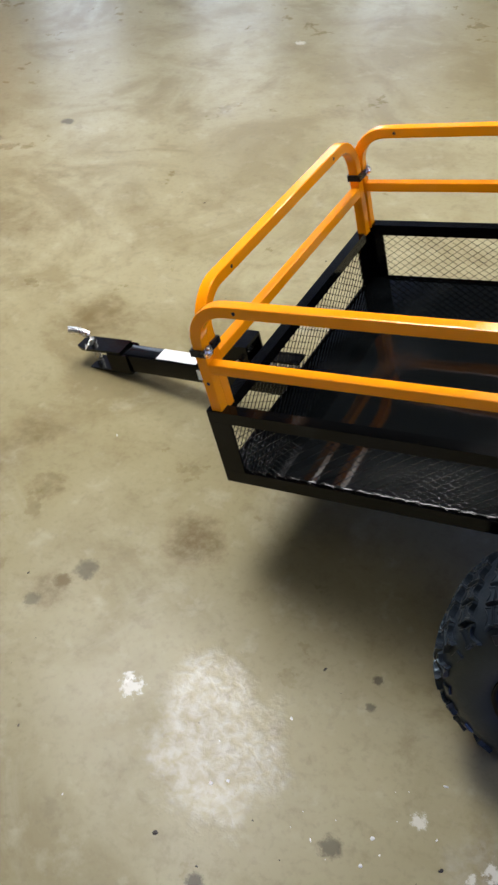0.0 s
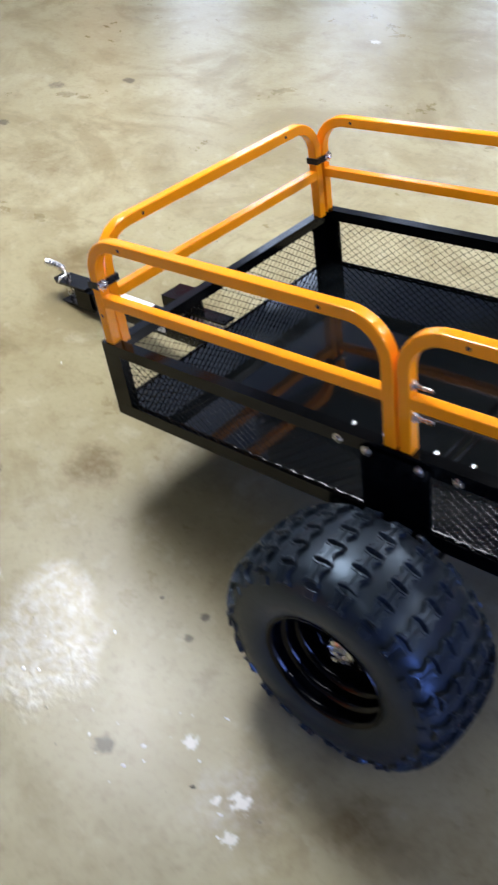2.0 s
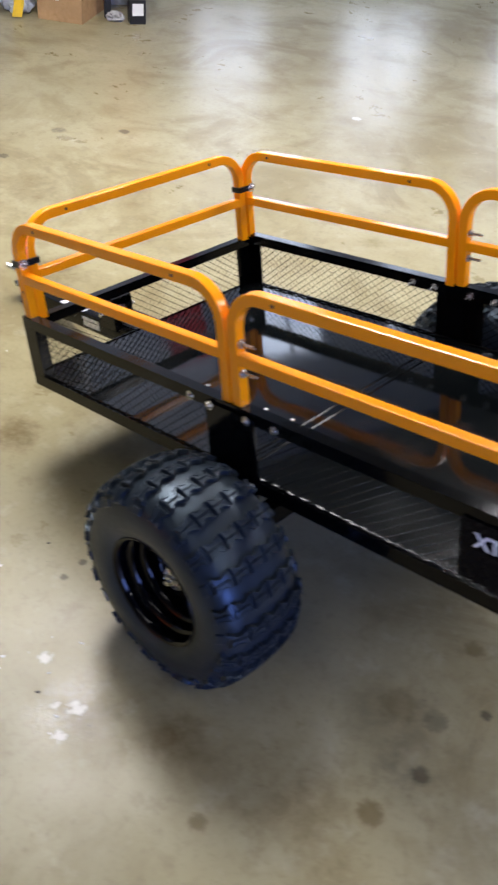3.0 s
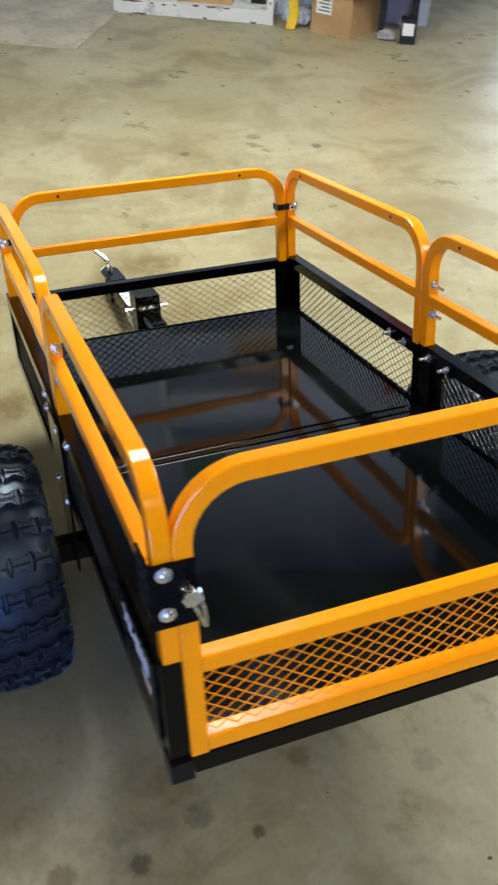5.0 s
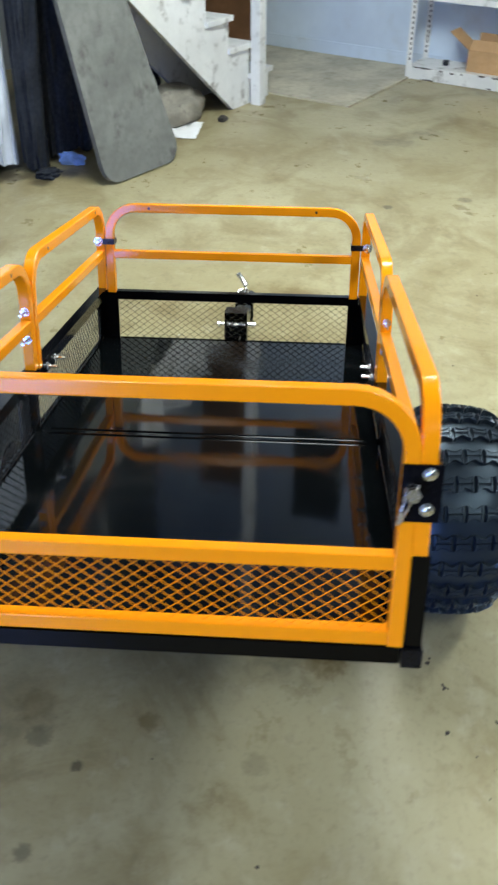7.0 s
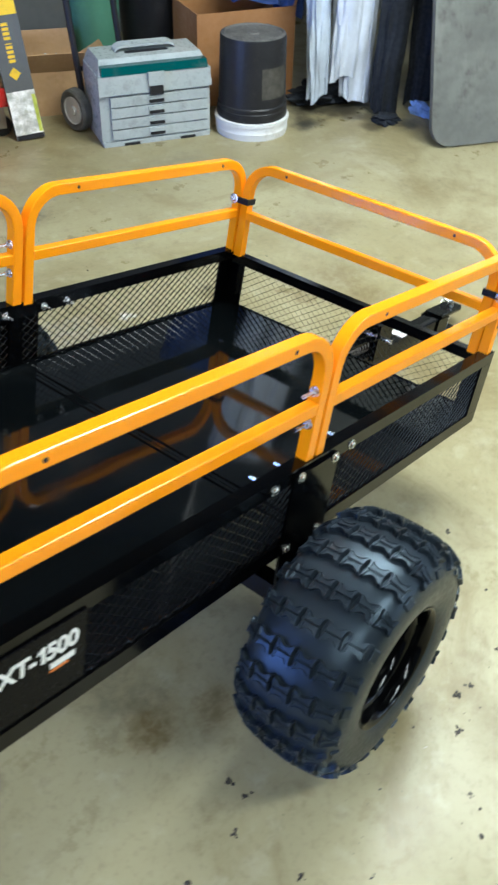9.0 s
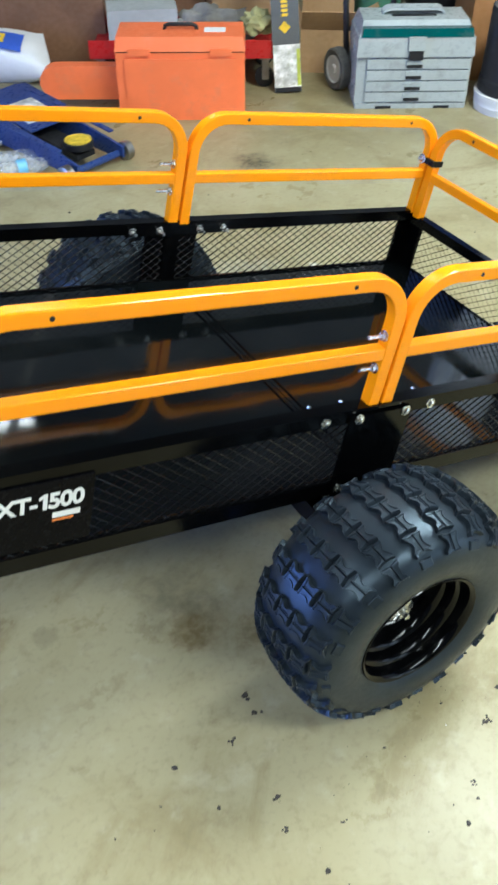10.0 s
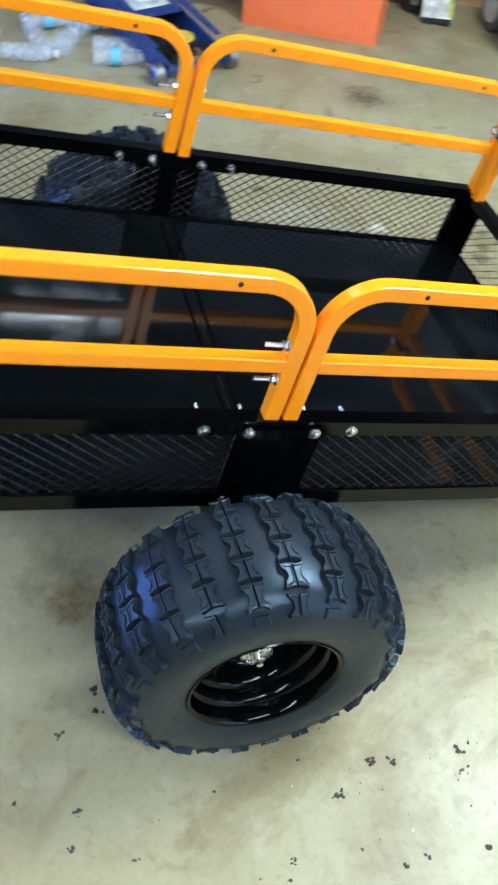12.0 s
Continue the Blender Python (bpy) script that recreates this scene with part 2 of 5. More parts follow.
WHITE_STICKER = surface("white_sticker", (0.82, 0.82, 0.80), 0.4, 0, 0.04, 20)
LABEL_BLACK = surface("matt_black_label", (0.003, 0.003, 0.004), 0.25, 0, 0.1, 10, spec=0.07)
ORANGE_PRINT = surface("orange_print", (0.75, 0.2, 0.03), 0.5, 0, 0.05, 10)
HOLE = surface("dark_hole", (0.01, 0.008, 0.006), 0.8)
WALL_BLUE = surface("pale_blue_wall_paint", (0.56, 0.64, 0.74), 0.55, 0, 0.08, 1.5, 0.1, 60, (0.35, 0.33, 0.3), 0.25)
# walls mostly out of view, darkened to cut bounce into the shadows
WALL_DARK = surface("low_bounce_wall", (0.15, 0.155, 0.16), 0.7, 0, 0.12, 1.5, 0.1, 60, (0.2, 0.18, 0.15), 0.4)
CEIL = surface("ceiling_paint", (0.11, 0.11, 0.10), 0.8, 0, 0.08, 2)
WHITE_WOOD = surface("worn_white_paint", (0.74, 0.74, 0.72), 0.5, 0, 0.08, 4, 0.15, 50, (0.16, 0.14, 0.11), 0.75)
CARD = surface("corrugated_cardboard", (0.47, 0.29, 0.14), 0.8, 0, 0.12, 5, 0.1, 120, (0.25, 0.14, 0.06), 0.3)
CARD_DARK = surface("dark_cardboard", (0.20, 0.10, 0.05), 0.8, 0, 0.15, 5, 0.1, 120)
CASE_ORANGE = surface("orange_plastic", (0.88, 0.19, 0.06), 0.42, 0, 0.06, 5, 0.08, 200, (0.5, 0.25, 0.15), 0.2)
GREY_PLASTIC = surface("grey_plastic", (0.37, 0.40, 0.39), 0.3, 0, 0.08, 6, 0.08, 200, (0.14, 0.13, 0.11), 0.4)
TEAL = surface("teal_plastic", (0.003, 0.070, 0.068), 0.14, 0, 0.1, 8, 0, 60, (0.16, 0.17, 0.15), 0.2)
DARK_PLASTIC = surface("black_plastic", (0.014, 0.014, 0.016), 0.42, 0, 0.2, 10, 0.1, 150, (0.06, 0.055, 0.05), 0.25, spec=0.35)
CAP_PLASTIC = surface("black_moulded_cap", (0.004, 0.004, 0.005), 0.3, 0, 0.2, 10, spec=0.25)
WHITE_PLASTIC = surface("white_plastic", (0.72, 0.72, 0.70), 0.4, 0, 0.05, 8, 0, 60, (0.35, 0.31, 0.25), 0.4)
RED = surface("red_paint", (0.50, 0.02, 0.02), 0.3, 0, 0.1, 6, 0, 60, (0.15, 0.02, 0.02), 0.3)
BLUE_METAL = surface("blue_jack_paint", (0.022, 0.048, 0.18), 0.3, 0, 0.12, 10, 0.05, 200, (0.05, 0.05, 0.06), 0.4)
YELLOW = surface("yellow_paint", (0.80, 0.52, 0.02), 0.45, 0, 0.08, 10, 0, 60, (0.3, 0.2, 0.05), 0.3)
STEEL = surface("dull_steel", (0.35, 0.34, 0.33), 0.4, 1.0, 0.2, 15, 0.1, 100, (0.1, 0.07, 0.05), 0.4)
DENIM_PALE = surface("pale_blue_cloth", (0.52, 0.58, 0.68), 0.9, 0, 0.15, 6, 0.4, 400)
CLOTH_DARK = surface("dark_navy_cloth", (0.009, 0.012, 0.019), 0.9, 0, 0.25, 6, 0.4, 400)
CLOTH_BLUE = surface("blue_cloth", (0.03, 0.06, 0.2), 0.9, 0, 0.2, 6, 0.4, 400)
CARPET = surface("grey_worn_board", (0.145, 0.147, 0.13), 0.8, 0, 0.22, 3, 0.3, 250, (0.05, 0.046, 0.04), 0.75)
PAPER = surface("white_paper", (0.80, 0.80, 0.80), 0.8, 0, 0.05, 10)
BAG = surface("white_sack", (0.78, 0.79, 0.80), 0.5, 0, 0.05, 8, 0.1, 40)
BAG_BLUE = surface("blue_print", (0.03, 0.09, 0.45), 0.5, 0, 0.08, 10)
GREEN = surface("green_plastic", (0.10, 0.26, 0.17), 0.5, 0, 0.12, 5)
WOOD = surface("brown_door_wood", (0.22, 0.11, 0.05), 0.5, 0, 0.2, 4, 0.1, 60)
GREY_BOX = surface("dark_grey_print", (0.09, 0.095, 0.10), 0.45, 0, 0.1, 8)
DEBRIS = surface("dry_dirt", (0.05, 0.043, 0.034), 0.9, 0, 0.4, 60, 0.3, 300)
CHIPS = surface("pale_chips", (0.75, 0.74, 0.70), 0.8, 0, 0.1, 60)


def clear_plastic():
    """A thin clear wall: mostly see-through, with sharp gloss."""
    m, nt, b = nodes_of("clear_plastic")
    b.inputs["Base Color"].default_value = (0.80, 0.84, 0.88, 1)
    b.inputs["Roughness"].default_value = 0.06
    b.inputs["Specular IOR Level"].default_value = 0.8
    at = nt.nodes.new("ShaderNodeTexCoord").outputs["Object"]
    clear, mix = nt.nodes.new("ShaderNodeBsdfTransparent"), nt.nodes.new("ShaderNodeMixShader")
    nt.links.new(ramp(nt, noise_at(nt, at, 40.0, 4.0), 0.35, 0.65, 0.12, 0.42), mix.inputs[0])
    nt.links.new(clear.outputs[0], mix.inputs[1])
    nt.links.new(b.outputs[0], mix.inputs[2])
    nt.links.new(mix.outputs[0], nt.nodes["Material Output"].inputs[0])
    bm = nt.nodes.new("ShaderNodeBump")
    bm.inputs["Strength"].default_value, bm.inputs["Distance"].default_value = 0.6, 0.004
    nt.links.new(noise_at(nt, at, 60.0, 3.0), bm.inputs["Height"])
    nt.links.new(bm.outputs["Normal"], b.inputs["Normal"])
    return m


def lit(name, colour, strength):
    m, nt, b = nodes_of(name)
    b.inputs["Emission Color"].default_value = (*colour, 1)
    b.inputs["Emission Strength"].default_value = strength
    return m


BOTTLE = clear_plastic()
TUBE_GLOW = lit("lamp_tube", (1.0, 0.97, 0.9), 6.0)
WINDOW_SKY = lit("window_daylight", (0.78, 0.88, 1.0), 3.1)
REAR_GLOW = lit("rear_opening_glow", (0.75, 0.87, 1.0), 1.6)


# ---- mesh helpers ----
def finish(bm, name, material, bevel=0.0, smooth=35, segments=3):
    if bevel:
        edges = [e for e in bm.edges if len(e.link_faces) == 2 and e.calc_face_angle(0) > 0.5]
        bmesh.ops.bevel(bm, geom=edges, offset=bevel, segments=segments, affect="EDGES", profile=0.6)
    bmesh.ops.recalc_face_normals(bm, faces=bm.faces)
    me = bpy.data.meshes.new(name)
    bm.to_mesh(me)
    bm.free()
    me.materials.append(material)
    if smooth:
        me.shade_smooth()
        me.set_sharp_from_angle(angle=radians(smooth))
    return me


def part(name, bm, material, parent, label="", bevel=0.0, at=None, smooth=35):
    ob = new(name, finish(bm, name, material, bevel, smooth))
    ob.parent = parent
    if at is not None:
        ob.matrix_basis = at
    return tagged(ob, label)


def thing(name, label, category, m, group=""):
    ob = new(name)
    ob.empty_display_size = 0.1
    ob.matrix_world = m
    return tagged(ob, label, category, group)


def single(name, bm, material, label, category, m, bevel=0.0, group="", kind="", smooth=35):
    ob = new(name, finish(bm, name, material, bevel, smooth))
    ob.matrix_world = m
    return tagged(ob, label, category, group, kind)


def box(x0, x1, y0, y1, z0, z1, bm=None):
    bm = bm or bmesh.new()
    v = [bm.verts.new((x, y, z)) for z in (z0, z1) for y in (y0, y1) for x in (x0, x1)]
    for f in ((0, 2, 3, 1), (4, 5, 7, 6), (0, 1, 5, 4), (2, 6, 7, 3), (0, 4, 6, 2), (1, 3, 7, 5)):
        bm.faces.new([v[i] for i in f])
    return bm


def prism(outline, z0, z1, bm=None, m=None):
    """A plate: an outline in x, y drawn up from z0 to z1, then set by m."""
    bm = bm or bmesh.new()
    m = m or Matrix()
    lo = [bm.verts.new(m @ Vector((x, y, z0))) for x, y in outline]
    hi = [bm.verts.new(m @ Vector((x, y, z1))) for x, y in outline]
    n = len(outline)
    bm.faces.new(lo[::-1])
    bm.faces.new(hi)
    for i in range(n):
        bm.faces.new((lo[i], lo[(i + 1) % n], hi[(i + 1) % n], hi[i]))
    return bm


def lathe(profile, steps=32, axis="z", bm=None, m=None, closed=False):
    """Turns a profile of (radius, height) about the axis."""
    bm = bm or bmesh.new()
    m = m or Matrix()
    turn = {"z": Matrix(), "y": Matrix.Rotation(radians(-90), 4, "X"), "x": Matrix.Rotation(radians(90), 4, "Y")}[axis]
    rings = []
    for r, h in profile:
        if r < 1e-6:
            rings.append([bm.verts.new(m @ turn @ Vector((0, 0, h)))] * steps)
        else:
            rings.append([bm.verts.new(m @ turn @ Vector((r * math.cos(2 * math.pi * k / steps), r * math.sin(2 * math.pi * k / steps), h))) for k in range(steps)])
    pairs = list(zip(rings, rings[1:])) + ([(rings[-1], rings[0])] if closed else [])
    for a, b in pairs:
        for k in range(steps):
            q = []
            for v in (a[k], a[(k + 1) % steps], b[(k + 1) % steps], b[k]):
                if v not in q:
                    q.append(v)
            if len(q) > 2:
                bm.faces.new(q)
    return bm


def rod(a, b, r, steps=10, bm=None):
    a, b = Vector(a), Vector(b)
    m = Matrix.Translation(a) @ (b - a).to_track_quat("Z", "Y").to_matrix().to_4x4()
    n = (b - a).length
    return lathe([(0, 0), (r, 0), (r, n), (0, n)], steps, "z", bm, m)


def sweep(path, side, half, bm=None, closed=False, round_=0.2):
    """A square tube of rounded corners along a path that lies in the plane across side."""
    bm = bm or bmesh.new()
    side = Vector(side).normalized()
    c = half * round_
    prof = []
    for sx, sy in ((1, 1), (-1, 1), (-1, -1), (1, -1)):
        pts = [(sx * half, sy * (half - c)), (sx * (half - 0.3 * c), sy * (half - 0.3 * c)), (sx * (half - c), sy * half)]
        prof += pts if sx * sy > 0 else pts[::-1]
    path = [Vector(p) for p in path]
    rings = []
    n = len(path)
    for i, p in enumerate(path):
        a = path[i - 1] if (i or closed) else p
        b = path[(i + 1) % n] if (i < n - 1 or closed) else p
        t = (b - a).normalized()
        u = t.cross(side).normalized()
        rings.append([bm.verts.new(p + u * x + side * y) for x, y in prof])
    k = len(prof)
    for a, b in zip(rings, rings[1:] + ([rings[0]] if closed else [])):
        for j in range(k):
            bm.faces.new((a[j], a[(j + 1) % k], b[(j + 1) % k], b[j]))
    if not closed:
        bm.faces.new(rings[0][::-1])
        bm.faces.new(rings[-1])
    return bm


def pipe(path, r, steps=8, bm=None):
    """A round bar along a path."""
    bm = bm or bmesh.new()
    path = [Vector(p) for p in path]
    rings = []
    ref = Vector((0.3, 0.2, 0.9))
    for i, p in enumerate(path):
        t = (path[min(i + 1, len(path) - 1)] - path[max(i - 1, 0)]).normalized()
        u = t.cross(ref).normalized()
        w = t.cross(u)
        rings.append([bm.verts.new(p + r * (u * math.cos(2 * math.pi * k / steps) + w * math.sin(2 * math.pi * k / steps))) for k in range(steps)])
    for a, b in zip(rings, rings[1:]):
        for j in range(steps):
            bm.faces.new((a[j], a[(j + 1) % steps], b[(j + 1) % steps], b[j]))
    bm.faces.new(rings[0][::-1])
    bm.faces.new(rings[-1])
    return bm


def arch(a, b, z0, z1, r, steps=9):
    """Along a line from a to b: up from z0, round a bend of radius r, across at z1, and down."""
    pts = [(a, z0)]
    s = 1 if b > a else -1
    for k in range(steps + 1):
        w = math.pi / 2 * k / steps
        pts.append((a + s * r * (1 - math.cos(w)), z1 - r + r * math.sin(w)))
    for k in range(steps + 1):
        w = math.pi / 2 * (1 - k / steps)
        pts.append((b - s * r * (1 - math.cos(w)), z1 - r + r * math.sin(w)))
    pts.append((b, z0))
    return pts


def expanded(u0, u1, w0, w1, put, lean=1, pitch=0.0255, tall=0.0185, thick=0.0007, deep=0.0009):
    """Expanded metal: two families of slanting strands in a rectangle. put(u, w, d) sets a point."""
    bm = bmesh.new()
    slope = tall / pitch
    for sgn in (1, -1):
        k0 = int((u0 - (w1 - w0) / slope) / pitch) - 2
        k1 = int((u1 + (w1 - w0) / slope) / pitch) + 2
        for k in range(k0, k1):
            base = k * pitch
            lo, hi = w0, w1
            f = lambda w: base + sgn * (w - w0) / slope
            if sgn > 0:
                lo, hi = max(lo, w0 + (u0 - base) * slope), min(hi, w0 + (u1 - base) * slope)
            else:
                lo, hi = max(lo, w0 + (base - u1) * slope), min(hi, w0 + (base - u0) * slope)
            if hi - lo < 0.003:
                continue
            nu, nw = -slope / math.hypot(1, slope) * thick, 1 / math.hypot(1, slope) * thick
            if sgn < 0:
                nu = -nu
            a, b = (f(lo), lo), (f(hi), hi)
            # flat strip, rolled about its length so that its broad face looks up and out
            cross = [(-1.0, -lean * deep - 0.0006), (-1.0, -lean * deep + 0.0006), (1.0, lean * deep - 0.0006), (1.0, lean * deep + 0.0006)]
            v = [bm.verts.new(put(p[0] + q * nu, p[1] + q * nw, d)) for p in (a, b) for q, d in cross]
            for face in ((0, 1, 5, 4), (2, 6, 7, 3), (0, 4, 6, 2), (1, 3, 7, 5), (0, 2, 3, 1), (4, 5, 7, 6)):
                bm.faces.new([v[i] for i in face])
    return bm


def dome_bolt(p, n, r=0.0066, h=0.006, bm=None):
    m = Matrix.Translation(p) @ Vector(n).to_track_quat("Z", "Y").to_matrix().to_4x4()
    return lathe([(r * 1.5, -0.001), (r * 1.5, 0.0015), (r, 0.002), (r * 0.95, h * 0.7), (r * 0.6, h), (0, h * 1.05)], 12, "z", bm, m)


def nut_bolt(p, n, r=0.007, h=0.007, stem=0.014, bm=None):
    m = Matrix.Translation(p) @ Vector(n).to_track_quat("Z", "Y").to_matrix().to_4x4()
    bm = lathe([(r * 1.4, 0), (r * 1.4, 0.0015), (r * 1.05, 0.0016)], 12, "z", bm, m)
    lathe([(0, 0), (r, 0), (r, h), (0, h)], 6, "z", bm, m)
    return lathe([(0, h), (r * 0.5, h), (r * 0.5, stem), (0, stem)], 8, "z", bm, m)


# ---- the room ----
def slab(name, m, x0, x1, y0, y1, z0, z1, material, label, kind="structure", holes=()):
    """A wall, floor or ceiling in room axes."""
    return single(name, box(x0, x1, y0, y1, z0, z1), material, label, "", m, kind=kind, smooth=0)


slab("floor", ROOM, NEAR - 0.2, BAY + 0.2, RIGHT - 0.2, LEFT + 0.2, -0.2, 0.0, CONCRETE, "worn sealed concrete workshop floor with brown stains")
# ceiling is out of view, dark so that it bounces little light
slab("ceiling", ROOM, NEAR - 0.2, BAY + 0.2, RIGHT - 0.2, LEFT + 0.2, HIGH, HIGH + 0.15, CEIL, "unseen workshop ceiling, kept dark to limit bounce")


def wall_across(name, fixed, thick, a0, a1, holes, z0, z1, material, label):
    """A wall across the room with rectangular openings of one height."""
    bm = bmesh.new()
    lo, hi = min(fixed, fixed + thick), max(fixed, fixed + thick)
    at = a0
    for h0, h1 in sorted(holes):
        box(lo, hi, at, h0, 0, HIGH, bm)
        box(lo, hi, h0, h1, z1, HIGH, bm)
        if z0 > 0:
            box(lo, hi, h0, h1, 0, z0, bm)
        at = h1
    box(lo, hi, at, a1, 0, HIGH, bm)
    return single(name, bm, material, label, "", ROOM, kind="structure", smooth=0)


wall_across("wall_far", FAR, 0.2, STEP, LEFT, [], 0, 0, WALL_BLUE, "pale blue painted workshop wall")
slab("wall_return", ROOM, FAR + 0.2, BAY, STEP, STEP + 0.2, 0, HIGH, WALL_BLUE, "short pale blue wall beside the shelf")
wall_across("wall_bay", BAY, 0.2, RIGHT, STEP + 0.2, PANES, 0.35, 2.1, WALL_BLUE, "pale blue painted wall with three windows")
# near and right walls are unseen, added to close off the room
wall_across("wall_near", NEAR, -0.2, RIGHT, LEFT, [(-1.55, 0.35)], 0.0, 2.35, WALL_DARK, "unseen wall added behind, with an opening for the blue fill")
slab("wall_left", ROOM, NEAR - 0.2, FAR + 0.2, LEFT, LEFT + 0.2, 0, HIGH, WALL_DARK, "workshop wall toned dark to cut bounced light")
slab("wall_right", ROOM, NEAR - 0.2, BAY + 0.2, RIGHT - 0.2, RIGHT, 0, HIGH, WALL_DARK, "workshop wall toned dark to cut bounced light")
# glowing panel added behind the made-up rear opening
single("backdrop", box(NEAR - 1.6, NEAR - 1.5, -3.5, 2.5, -0.2, 3.2), REAR_GLOW, "glowing panel added behind the unseen opening", "", ROOM, kind="structure")
single("backdrop", box(BAY + 0.9, BAY + 1.0, -6, 0.2, -0.2, 3.2), WINDOW_SKY, "pale daylight beyond the windows", "", ROOM, kind="structure")
slab("patch_slab", ROOM, 3.72, 4.86, 1.62, 2.98, -0.02, 0.012, SLAB, "pale raised concrete patch in the floor")


def ceiling_lamp(u, v, turn, length, width):
    t = thing("ceiling_lamp", "unseen white tube lamp placed under the ceiling to light the room", "lamp", ROOM @ pose(u, v, HIGH, 0, 0, turn), "ceiling lamps")
    half = max(0.12, width / 2 + 0.02)
    part("housing", box(-length / 2 - 0.05, length / 2 + 0.05, -half, half, -0.07, 0), CEIL, t, bevel=0.006)
    for y in (-half * 0.4, half * 0.4) if length > 1 else (0.0,):
        part("lamp_tube", rod((-length / 2, y, -0.09), (length / 2, y, -0.09), 0.013), TUBE_GLOW, t)


for u, v, turn, length, width, watts in TUBES:
    ceiling_lamp(u, v, turn, length, width)


# ---- the trailer ----
TRAILER = thing("utility_trailer", "black steel mesh cargo trailer with orange tube rails and knobbly tyres", "trailer", pose(0, 0, 0.3447, 0, 12.244, 0))
XF, XR, YO, ZT = 0.687, -0.796, 0.397, 0.186
T = 0.0120                                   # half the width of an orange tube


def trailer_bed():
    # floor sheets with a ribbed joint
    for name, a, b in (("floor_sheet", -0.045, XF - 0.010), ("floor_sheet", XR + 0.03, -0.047)):
        bm = box(a, b, -0.3895, 0.3895, 0.024, 0.028)
        part(name, bm, SHEET, TRAILER, "glossy black painted steel floor sheet")
    bm = bmesh.new()
    for x in (-0.058, -0.032):
        prism([(x - 0.004, 0.028), (x + 0.004, 0.028), (x + 0.0015, 0.0305), (x - 0.0015, 0.0305)], -0.36, 0.36, bm, Matrix(((1, 0, 0, 0), (0, 0, -1, 0), (0, 1, 0, 0), (0, 0, 0, 1))))
    part("joint_strip", bm, BLACK, TRAILER)
    for s in (1, -1):
        yo, yi = s * YO, s * (YO - 0.034)
        lo, hi = min(yo, yi), max(yo, yi)
        for a, b in ((-0.05, XF), (XR + 0.028, -0.051)):
            # top rail: a flat square tube
            bm = box(a, b, min(yo, yo - s * 0.026), max(yo, yo - s * 0.026), ZT - 0.027, ZT)
            part("top_rail", bm, BLACK, TRAILER, bevel=0.0065)
            bm = box(a, b, min(yo, yo - s * 0.003), max(yo, yo - s * 0.003), 0.0, 0.031)
            box(a, b, min(yo - s * 0.004, yi), max(yo - s * 0.004, yi), 0.0, 0.004, bm)
            part("bottom_rail", bm, BLACK, TRAILER, bevel=0.0012)
        for a, b in ((-0.036, XF - 0.045), (XR + 0.03, -0.076)):
            y = s * (YO - 0.0055)
            part("side_mesh", expanded(a, b, 0.026, ZT - 0.010, lambda u, w, d: Vector((u, y + d, w)), 0.55 if s > 0 else 0.6), MESH, TRAILER, "black expanded steel mesh")
            hem = pipe([(a + (b - a) * k / 60, y - s * 0.004 + 0.0015 * math.sin(k * 2.7), 0.0315 + 0.0012 * math.sin(k * 1.9)) for k in range(61)], 0.0028, 6)
            part("mesh_hem", hem, BLACK, TRAILER)
        # corner posts
        bm = box(XF - 0.05, XF, min(yo, yo - s * 0.004), max(yo, yo - s * 0.004), 0.0315, ZT - 0.0275)
        box(XF - 0.004, XF, min(yo - s * 0.004, yo - s * 0.055), max(yo - s * 0.004, yo - s * 0.055), 0.004, ZT - 0.0345, bm)
        part("corner_post", bm, BLACK, TRAILER, bevel=0.001)
        bm = box(XR, XR + 0.028, min(yo, yo - s * 0.025), max(yo, yo - s * 0.025), 0.03, ZT)
        part("corner_post", bm, BLACK, TRAILER, bevel=0.0025)
        bm = box(XR - 0.006, XR + 0.03, min(yo + s * 0.002, yo - s * 0.028), max(yo + s * 0.002, yo - s * 0.028), -0.001, 0.03)
        part("corner_cap", bm, CAP_PLASTIC, TRAILER, "black plastic end cap", bevel=0.003)
        # axle plate, wide at the bed and narrow at the axle
        y0, y1 = s * (YO + 0.001), s * (YO + 0.006)
        turn = Matrix(((1, 0, 0, 0), (0, 0, 1, min(y0, y1)), (0, 1, 0, 0), (0, 0, 0, 1)))
        bm = prism([(0.013, 0.174), (0.013, 0.02), (-0.02, -0.15), (-0.10, -0.15), (-0.123, 0.02), (-0.123, 0.174)], 0, 0.005, None, turn)
        part("axle_plate", bm, BLACK, TRAILER, bevel=0.001)
        bm = box(-0.19, 0.082, min(s * (YO - 0.0265), s * (YO - 0.0305)), max(s * (YO - 0.0265), s * (YO - 0.0305)), ZT - 0.030, ZT - 0.006)
        part("splice_bar", bm, BLACK, TRAILER, bevel=0.001)
        bm = box(-0.074, -0.038, min(s * (YO - 0.004), s * (YO - 0.008)), max(s * (YO - 0.004), s * (YO - 0.008)), 0.03, ZT - 0.028)
        part("inner_plate", bm, BLACK, TRAILER, bevel=0.001)
        for x in (0.064, 0.0, -0.104, -0.172):
            off = 0.006 if -0.12 < x < 0.01 else 0.0
            part("bolt", dome_bolt((x, s * (YO + off), 0.168), (0, s, 0)), ZINC, TRAILER)
            part("nut", nut_bolt((x, s * (YO - 0.0305), 0.168), (0, -s, 0), 0.0065, 0.006, 0.022), ZINC, TRAILER)
        for x in (-0.008, -0.106):
            part("bolt", dome_bolt((x, s * (YO + 0.006), 0.018), (0, s, 0)), ZINC, TRAILER)
